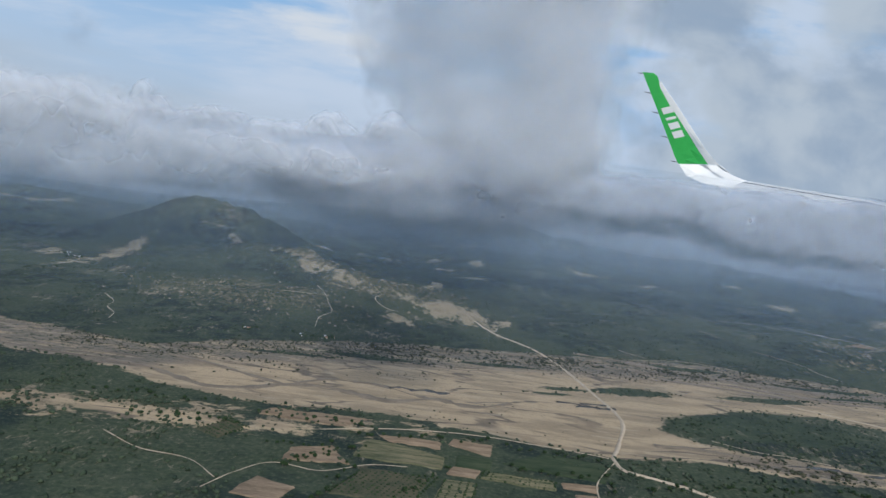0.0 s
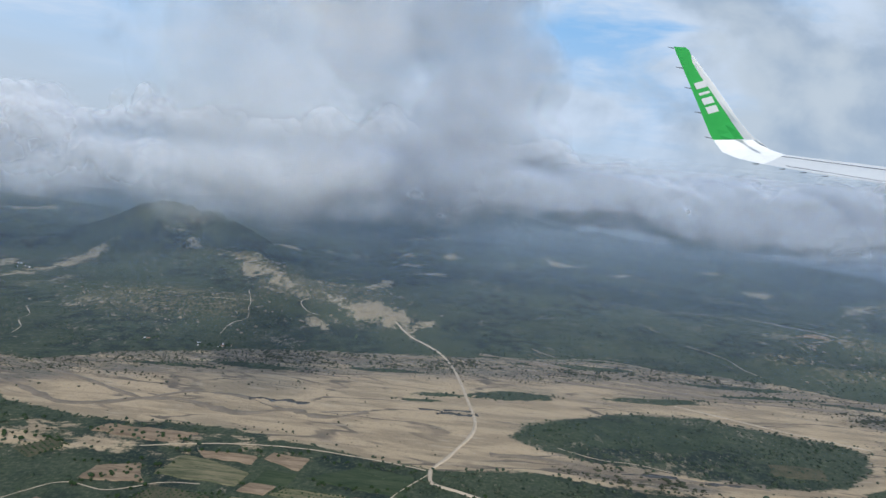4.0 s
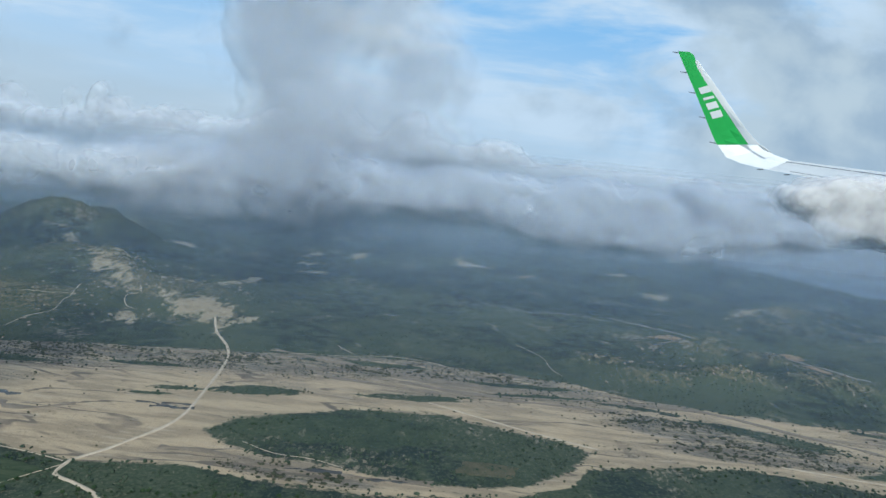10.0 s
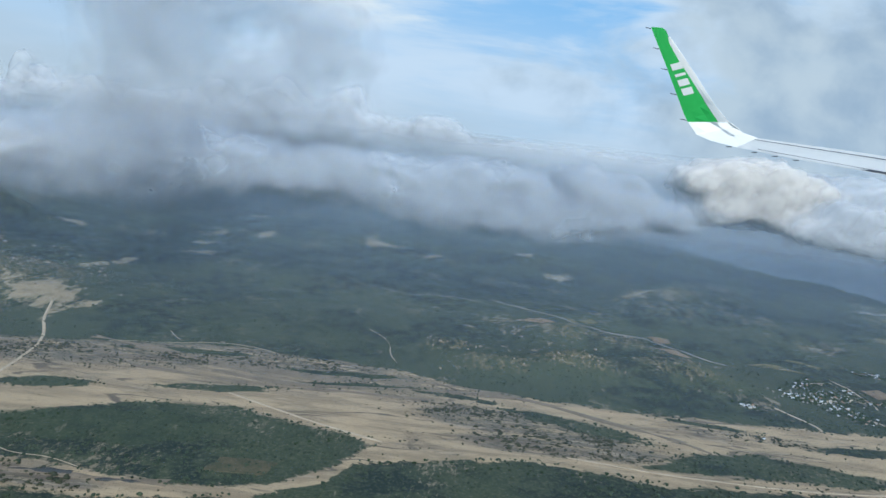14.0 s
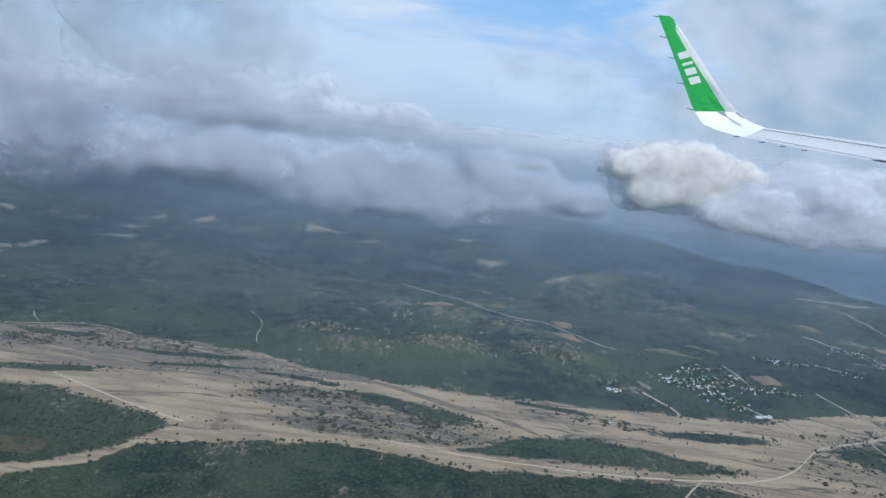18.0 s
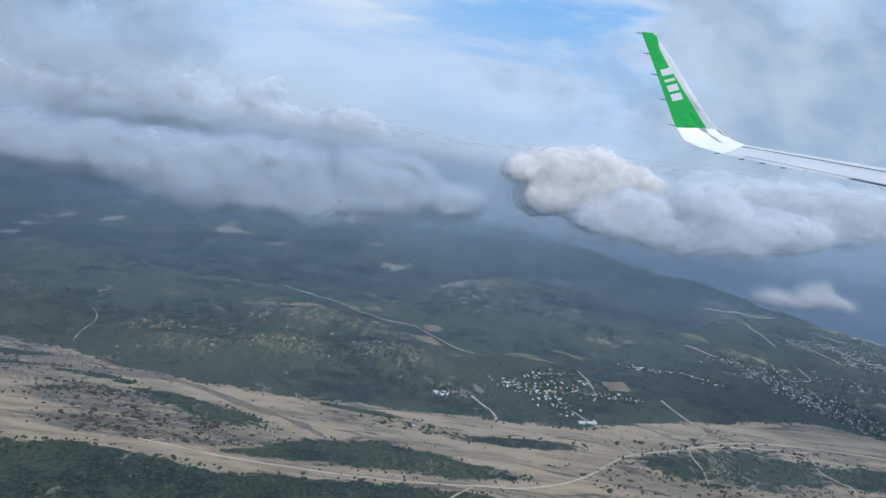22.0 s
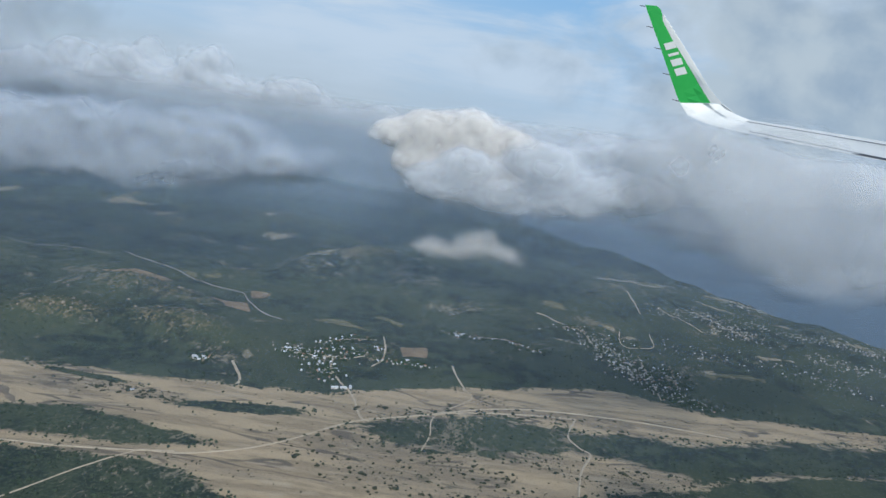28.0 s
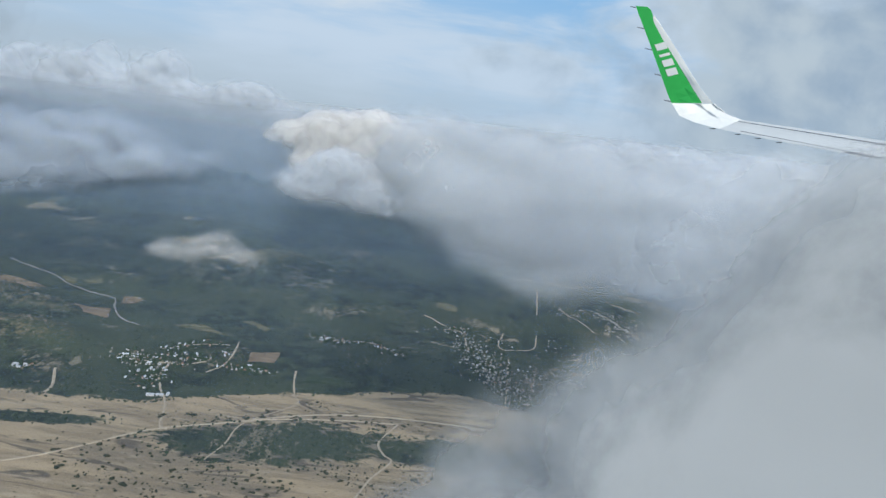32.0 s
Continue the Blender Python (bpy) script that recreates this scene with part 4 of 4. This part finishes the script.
# stacked sheets: distance haze is put into their tone and alpha
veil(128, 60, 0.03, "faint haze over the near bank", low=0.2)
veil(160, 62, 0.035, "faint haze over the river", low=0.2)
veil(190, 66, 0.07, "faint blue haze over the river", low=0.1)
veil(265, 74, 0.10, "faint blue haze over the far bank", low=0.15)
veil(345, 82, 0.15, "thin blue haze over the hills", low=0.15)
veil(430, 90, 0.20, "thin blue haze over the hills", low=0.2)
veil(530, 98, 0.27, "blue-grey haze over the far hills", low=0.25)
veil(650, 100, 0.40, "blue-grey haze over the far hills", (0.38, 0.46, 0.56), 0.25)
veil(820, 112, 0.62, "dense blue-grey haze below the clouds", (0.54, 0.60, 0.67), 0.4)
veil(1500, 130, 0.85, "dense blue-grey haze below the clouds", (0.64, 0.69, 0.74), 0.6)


def cells(x, z, seed):
    """Distance to the nearest of scattered centres, squared: round puffs that meet in creases."""
    xi, zi = np.floor(x).astype(int), np.floor(z).astype(int)
    best = np.full(x.shape, 9.0)
    for i in (-1, 0, 1):
        for j in (-1, 0, 1):
            cx, cz = xi + i, zi + j
            px = cx + LATTICE[(cx + seed) % 256, cz % 256]
            pz = cz + LATTICE[(cz + 91) % 256, (cx + seed * 3) % 256]
            best = np.minimum(best, (x - px) ** 2 + (z - pz) ** 2)
    return np.clip(1 - best, 0, 1)


def cloud(name, y, lobes, deep, puff, step, amount, tone, label, seed, layers=3, base=None, slope=2.6, torn=0.9, fine=0.10, bulge=1.0):
    """A cumulus heaped from rounded lobes (middle x and z, half width, half height): sheets of vapour one behind the other,
    each bulging towards the light in puffs of several sizes, with a torn rim and a soft underside."""
    ob = tagged(new(name), label, "cloud", "clouds over the valley")
    mat = vapour("vapour", tone, amount, fine, torn)
    a = np.array(lobes, float)
    x0, x1 = (a[:, 0] - 1.5 * a[:, 2]).min(), (a[:, 0] + 1.5 * a[:, 2]).max()
    z0, z1 = (a[:, 1] - 1.5 * a[:, 3]).min(), (a[:, 1] + 1.5 * a[:, 3]).max()
    X, Z = np.meshgrid(np.arange(x0, x1, step), np.arange(z0, z1, step))
    for k in range(layers):
        s = seed + 17 * k
        wx = (fbm(X / puff * 0.7 + s, Z / puff * 0.7) - 0.48) * puff * 1.2
        wz = (fbm(X / puff * 0.7, Z / puff * 0.7 + s + 40) - 0.48) * puff * 1.0
        heap = cells(X / puff * 1.1, Z / puff * 1.1, s) * 0.55 + cells(X / puff * 2.4 + 5, Z / puff * 2.4, s + 3) * 0.28 + cells(X / puff * 5.1, Z / puff * 5.1 + 9, s + 5) * 0.14
        mass = np.zeros_like(X)
        for cx, cz, rx, rz in lobes:
            mass += np.exp(-3.2 * (((X + wx - cx) / rx) ** 2 + ((Z + wz - cz) / rz) ** 2 - 0.72))
        core = 1 - np.exp(-0.9 * mass)
        rim = np.log(mass + 1e-9) / 3.2
        grow = -0.34 + 0.60 * k / (layers - 1)
        body = (np.clip(rim, -1.5, 0.8) + grow + 0.45 * (heap - 0.52)) * slope
        if base is not None:
            body = np.minimum(body, (Z - base + 0.12 * puff * (heap - 0.5)) / (1.3 * puff) * 1.2)
        Y = y + deep * (k / (layers - 1) - 0.5) - bulge * deep * 0.55 * core - bulge * puff * 0.30 * heap * (0.3 + 0.7 * core)
        part_of = sheet("billow", X, Y, Z, mat, {"body": body})
        part_of.parent = ob
    return ob


# one white vapour in three tones, with shading and blue haze in the colour
GREY, PALE, LIT = (0.54, 0.60, 0.68), (0.66, 0.70, 0.75), (0.82, 0.80, 0.78)
cloud("cloud", 125, [(8, 94, 20, 20), (9, 76, 18, 18), (19, 90, 15, 28), (14, 116, 22, 20), (20, 64, 18, 9), (4, 66, 16, 9)], 22, 21, 0.9, 0.20, PALE,
      "tall soft cloud with a pale flank over the river", 3, 5, 46, 1.1, 1.3)
cloud("cloud", 300, [(44, 104, 26, 34), (36, 78, 26, 22), (54, 84, 17, 34), (40, 134, 32, 26), (40, 62, 36, 12), (44, 164, 34, 24)], 34, 28, 1.4, 0.26, GREY,
      "broad grey cloud standing over the quarry hill", 11, 5, 40, 1.1, 1.3, 0.08)
cloud("cloud", 500, [(20, 205, 74, 56), (78, 150, 42, 36), (36, 112, 74, 36), (86, 88, 44, 24), (-6, 78, 84, 26), (48, 262, 74, 50), (-34, 160, 46, 50), (-40, 240, 60, 60)], 64, 58, 2.2, 0.25, GREY,
      "tall grey rain cloud behind the hills", 23, 5, 36, 1.2, 1.5, 0.05)
cloud("cloud", 375, [(156, 70, 20, 10), (144, 66, 34, 12), (119, 68, 21, 11), (187, 68, 28, 12), (216, 70, 18, 10), (179, 55, 55, 16), (248, 74, 19, 9), (273, 70, 19, 11), (259, 60, 45, 14), (302, 62, 18, 11),
                     (105, 60, 44, 14), (226, 52, 61, 13), (43, 62, 79, 20), (-23, 54, 109, 28)], 44, 18, 1.7, 0.36, GREY, "long chain of grey-white cumulus heaps over the hills", 31, 5, 28, 1.7, 1.2, 0.07, 1.4)
far_heaps, q = [], random.Random(19)
for i in range(40):
    x = -1000 + i * 56 + q.uniform(-20, 20)
    tall = q.uniform(0.5, 1.2) * (66 - 44 * float(smooth(130, 260, x)) + 34 * math.exp(-((x + 160) / 110) ** 2))
    far_heaps += [(x, 66 + 0.2 * tall, q.uniform(60, 90), 0.45 * tall + 20), (x + q.uniform(-24, 24), 74 + 0.62 * tall, q.uniform(26, 44), 0.42 * tall + 8)]
cloud("cloud", 960, far_heaps, 80, 44, 4.0, 0.46, PALE, "chain of grey-white cumulus along the horizon", 37, 5, 14, 1.5, 1.1, 0.03, 1.4)
cloud("cloud", 450, [(386, 90, 21, 12), (362, 88, 19, 11), (340, 83, 18, 11), (376, 78, 36, 15), (411, 82, 20, 12), (357, 67, 22, 14), (392, 65, 40, 15)], 38, 19, 1.6, 0.58, LIT,
      "bright white cumulus head above the coast hills", 47, 5, 34, 1.7, 1.2, 0.07)
cloud("cloud", 345, [(374, 62, 23, 10), (406, 60, 31, 10), (439, 64, 33, 11), (420, 76, 24, 12), (461, 69, 29, 11), (385, 72, 20, 9)], 26, 15, 1.4, 0.36, PALE, "pale cumulus rolls below a bright cloud head", 53, 5, 38, 1.6, 1.2, 0.08)
cloud("cloud", 205, [(430, 86, 17, 11), (446, 88, 22, 10), (444, 79, 22, 13), (466, 82, 26, 13), (452, 74, 20, 11), (472, 72, 27, 12), (493, 78, 36, 14), (512, 84, 38, 11), (484, 65, 26, 9), (530, 78, 38, 14)],
      30, 20, 1.2, 0.34, PALE, "great soft grey cloud drifting in from the coast", 61, 5, 44, 1.2, 1.3)
cloud("cloud", 330, [(-195, 69, 52, 17), (-172, 74, 18, 11), (-237, 69, 74, 23), (-128, 61, 54, 12), (-85, 62, 49, 12), (-39, 59, 46, 12), (-171, 49, 101, 15), (-285, 55, 86, 35)], 36, 22, 1.9, 0.34, PALE,
      "low lilac-grey cloud bank resting over the western hills", 71, 5, 30, 1.4, 1.2, 0.07)
cloud("cloud", 480, [(476, 80, 70, 16), (531, 82, 78, 17), (500, 70, 93, 17), (443, 62, 52, 16), (575, 78, 97, 18), (620, 84, 99, 18)], 40, 24, 2.2, 0.36, PALE, "blue-grey cloud bank low over the sea", 97, 5, 34, 1.4, 1.2, 0.06)
cloud("cloud", 186, [(381, 59.5, 8, 2.4), (388, 61.5, 6, 3.4), (395, 59.5, 6, 2.0)], 5, 5, 0.4, 0.17, LIT, "small torn white cloud drifting over the valley", 107, 5, 55, 1.1, 1.9, 0.3)


def puff(cx, cy, cz, rx, ry, rz, label, amount, seed, layers, scale, least, slope, tone=(0.60, 0.66, 0.72)):
    """A loose cloud: torn wisps of vapour of many sizes, one behind the other, each thinning towards its rim."""
    ob = tagged(new("cloud"), label, "cloud")
    mat = vapour("loose_vapour", tone, amount, scale, 3.0)
    q = random.Random(seed)
    for i in range(layers):
        t = (i + 0.5) / layers * 2 - 1
        w = q.uniform(least, 1.0)
        ox, oz = q.uniform(-1, 1) * rx * (1 - w), q.uniform(-1, 1) * rz * (1 - w)
        U, V = np.meshgrid(np.linspace(-1, 1, 36), np.linspace(-1, 1, 30))
        X, Z = cx + ox + rx * w * U, cz + oz + rz * w * V
        Y = cy + ry * t + 0.3 * ry * (fbm(U * 2 + seed + i, V * 2) - 0.5) - 0.3 * ry * (U ** 2 + V ** 2)
        s = sheet("wisp", X, Y, Z, mat, {"body": (1 - np.sqrt(U ** 2 + V ** 2)) * slope - 0.45})
        s.parent = ob
    return ob


puff(484, 95, 54, 51, 5, 46, "dense pale grey cloud close under the wing", 0.86, 5, 5, 0.07, 0.88, 4.2, (0.60, 0.63, 0.66))


def far_sky():
    """The far sky behind everything: blue between veils of high cirrus, paler towards the horizon."""
    R = 4760.0
    A, E = np.meshgrid(np.radians(np.linspace(-58, 58, 80)), np.radians(np.linspace(-20, 52, 40)))
    m = Mat("far_sky", 1.0)
    geo = m.n.new("ShaderNodeSeparateXYZ")
    m.l.new(m.coords((1 / R, 1 / R, 1 / R)), geo.inputs[0])
    X, Z = geo.outputs[0], geo.outputs[2]
    lean = m.math("ADD", Z, m.math("MULTIPLY", X, 0.10))
    blue = m.mix(m.ramp(lean, 0.05, 0.42), (0.50, 0.66, 0.86), (0.16, 0.46, 0.86))
    wisp = m.coords((1 / R, 1 / R, 4.5 / R))
    cirrus = m.math("ADD", m.noise(2.6, 7, 0.56, wisp, 0.35), m.ramp(X, -0.62, -0.25, -0.10, 0.05))
    high = m.mix(m.ramp(cirrus, 0.38, 0.60), blue, (0.62, 0.73, 0.88))
    # one brighter streak of cirrus
    sx = m.math("DIVIDE", m.math("ADD", X, 0.22), 0.17)
    sz = m.math("DIVIDE", m.math("SUBTRACT", lean, 0.205), 0.040)
    spot = m.math("SUBTRACT", 1.0, m.math("ADD", m.math("MULTIPLY", sx, sx), m.math("MULTIPLY", sz, sz)))
    spot = m.math("ADD", spot, m.math("MULTIPLY", m.math("SUBTRACT", m.noise(9.0, 6, 0.6, wisp, 0.2), 0.5), 3.2))
    high = m.mix(m.math("MULTIPLY", m.ramp(spot, 0.0, 1.3), 0.75), high, (0.80, 0.84, 0.88))
    even = m.coords((1 / R, 1 / R, 1.25 / R))
    bank = m.math("ADD", m.noise(4.6, 6, 0.52, even, 0.2), m.ramp(X, -0.02, 0.42, -0.20, 0.10))
    soft = m.mix(m.ramp(m.noise(6.0, 5, 0.5, even, 0.2), 0.36, 0.64), (0.34, 0.44, 0.57), (0.54, 0.62, 0.70))
    high = m.mix(m.math("MULTIPLY", m.ramp(bank, 0.40, 0.62), 0.9), high, soft)
    haze = m.math("ADD", lean, m.math("MULTIPLY", m.math("SUBTRACT", m.noise(5.0, 6, 0.55, wisp), 0.5), 0.10))
    col = m.mix(m.ramp(haze, 0.13, -0.03), high, (0.50, 0.59, 0.69))
    e = m.n.new("ShaderNodeEmission")
    m.l.new(col, e.inputs[0])
    out = [q for q in m.n if q.type == "OUTPUT_MATERIAL"][0]
    m.l.new(e.outputs[0], out.inputs[0])
    bend = 1 - 0.13 * np.tan(np.minimum(A, 0)) ** 2
    X, Z = R * np.tan(A) * bend, R * np.tan(E) / np.cos(A) * bend
    # a sheet square to the general view, which looks a little down
    c, s = math.cos(radians(8.5)), math.sin(radians(8.5))
    ob = sheet("backdrop", X / K, (R * bend * c + Z * s) / K, (Z * c - R * bend * s) / K, m.m)
    ob.location = (147, 20, 50)
    tagged(ob, "hazy blue sky with veils of white cirrus", "sky", kind="structure")


far_sky()


# ---- the airliner's wing ----
# It flies with the camera, so in a still place it stands far out beyond the clouds, large enough to keep its bearing all along the flight.
WING_AT, WING_AZ, WING_EL, WING_R = (141.5, 14.6, 55.8), 19.68, 5.62, 5080.0
WS = WING_R / 14.7
wd = Vector((math.sin(radians(WING_AZ)) * math.cos(radians(WING_EL)), math.cos(radians(WING_AZ)) * math.cos(radians(WING_EL)), math.sin(radians(WING_EL))))
wing = tagged(new("airliner_wing"), "white airliner wing tip with a green upturned winglet", "wing")
wing.matrix_world = Matrix.Translation(Vector(WING_AT) + wd * WING_R) @ pose(0, 0, 0, WING_EL, 0, -WING_AZ)


def at_wing(x, z, y=0.0):
    """Wing metres, the root swept towards the cabin."""
    depth = y - 0.3 * max(0.0, x)
    f = (1 + depth / 14.7)
    z = z * (0.975 if z > 0 else 1.0) + 0.025 * max(0.0, x - 1.0)
    return Vector((x * f, depth, z * f)) * WS


def loft(name, lead, trail, thick, mat, label="", away=0.0, parent=None):
    """A skin from leading-edge to trailing-edge points, gently bowed between them; away: how much farther the leading edge lies."""
    bm = bmesh.new()
    rings = []
    for (x0, z0), (x1, z1) in zip(lead, trail):
        ring = []
        for t, y in ((0, 0), (0.06, -0.5), (0.3, -1), (0.7, -0.8), (1, -0.1), (1, 0.1), (0.7, 0.6), (0.3, 0.8), (0.06, 0.4)):
            ring.append(bm.verts.new(at_wing(x0 + (x1 - x0) * t, z0 + (z1 - z0) * t, y * thick + away * (0.5 - t))))
        rings.append(ring)
    n = len(rings[0])
    for a, b in zip(rings, rings[1:]):
        for i in range(n):
            bm.faces.new((a[i], a[(i + 1) % n], b[(i + 1) % n], b[i]))
    bm.faces.new(rings[0][::-1]), bm.faces.new(rings[-1])
    bmesh.ops.recalc_face_normals(bm, faces=bm.faces)
    for f in bm.faces:
        f.smooth = False
    return part(name, bm, mat, parent or wing, label)


def flat_bar(name, corners, mat, proud, parent, label=""):
    """A thin plate on the skin from its four corners."""
    bm = bmesh.new()
    a = [bm.verts.new(at_wing(x, z, -proud)) for x, z in corners]
    b = [bm.verts.new(at_wing(x, z, -proud + 0.006)) for x, z in corners]
    bm.faces.new(a), bm.faces.new(b[::-1])
    n = len(corners)
    for i in range(n):
        bm.faces.new((a[i], b[i], b[(i + 1) % n], a[(i + 1) % n]))
    bmesh.ops.recalc_face_normals(bm, faces=bm.faces)
    return part(name, bm, mat, parent, label)


green = loft("winglet", [(0.361, -0.106), (0.21, 0.07), (0.048, 0.271), (-0.30, 0.72), (-0.655, 1.159), (-0.88, 1.48), (-0.925, 1.62), (-0.985, 1.735), (-1.074, 1.796), (-1.20, 1.80)],
             [(-0.255, -0.16), (-0.30, -0.10), (-0.36, 0.0), (-0.66, 0.58), (-0.92, 1.08), (-1.12, 1.45), (-1.19, 1.58), (-1.25, 1.69), (-1.29, 1.775), (-1.313, 1.807)], 0.004, WINGGREEN, "bright green painted winglet")
loft("leading_edge", [(0.573, -0.104), (0.40, 0.06), (0.25, 0.212), (-0.156, 0.725), (-0.53, 1.19), (-0.80, 1.51), (-0.895, 1.625)],
     [(0.345, -0.108), (0.195, 0.068), (0.034, 0.269), (-0.312, 0.718), (-0.667, 1.157), (-0.892, 1.478), (-0.935, 1.60)], 0.005, WINGWHITE, "white leading edge of the winglet")
loft("wing_tip", [(0.573, -0.104), (0.70, -0.20), (0.88, -0.29), (1.164, -0.374)], [(-0.255, -0.16), (-0.05, -0.405), (0.258, -0.513), (0.783, -0.601)], 0.004, WINGWHITE, "white curved blend into the winglet", 0.5)
loft("wing_panel", [(1.164, -0.374), (1.95, -0.44), (2.771, -0.506), (3.4, -0.56), (3.964, -0.608), (5.6, -0.74)], [(0.783, -0.601), (1.795, -0.735), (2.831, -0.854), (3.45, -0.925), (4.036, -0.995), (5.7, -1.2)], 0.02, WINGGREY, "pale grey upper wing skin", 0.9)
loft("fence", [(0.585, -0.095), (0.70, -0.165), (0.81, -0.238)], [(0.53, -0.115), (0.65, -0.20), (0.795, -0.25)], 0.03, WINGGREY)
flat_bar("slat_gap", [(1.10, -0.405), (2.78, -0.56), (3.97, -0.67), (5.6, -0.81), (5.6, -0.83), (3.97, -0.688), (2.78, -0.575), (1.10, -0.417)], WINGDARK, -0.20, wing, "dark gap behind the slat")
flat_bar("hinge_line", [(1.2, -0.60), (2.80, -0.79), (4.0, -0.93), (4.0, -0.94), (2.80, -0.80), (1.2, -0.61)], WINGDARK, 0.42, wing, "thin dark hinge line")
flat_bar("flap_fairing", [(3.1, -0.865), (3.3, -0.85), (4.0, -0.93), (4.0, -0.975), (3.3, -0.895)], WINGDARK, 0.55, wing, "dark flap fairing")
# four plain white shapes down the winglet
for t, half in ((0.13, 0.075), (0.38, 0.03), (0.61, 0.075), (0.88, 0.08)):
    cx, cz = -0.715 + 0.40 * t, 1.09 - 0.68 * t
    ux, uz, vx, vz = 0.10, 0.035, 0.50 * half, -0.86 * half
    flat_bar("mark", [(cx - ux - vx, cz - uz - vz), (cx + ux - vx, cz + uz - vz), (cx + ux + vx, cz + uz + vz), (cx - ux + vx, cz - uz + vz)], WINGWHITE, 0.012, green, "plain white painted shape")
for x, z, dx, dz in ((-1.30, 1.77, -0.12, 0.02), (-1.07, 1.35, -0.14, 0.02), (-0.84, 0.92, -0.14, 0.02), (-0.57, 0.40, -0.14, 0.02), (-0.28, -0.13, -0.15, 0.02), (0.70, -0.60, -0.12, -0.01), (1.2, -0.67, -0.11, -0.01), (1.6, -0.72, -0.11, -0.01), (2.0, -0.77, -0.11, -0.01)):
    flat_bar("static_wick", [(x, z + 0.012), (x + dx, z + dz + 0.006), (x + dx, z + dz - 0.006), (x, z - 0.012)], WINGDARK, 0.02, wing, "thin dark static wick")
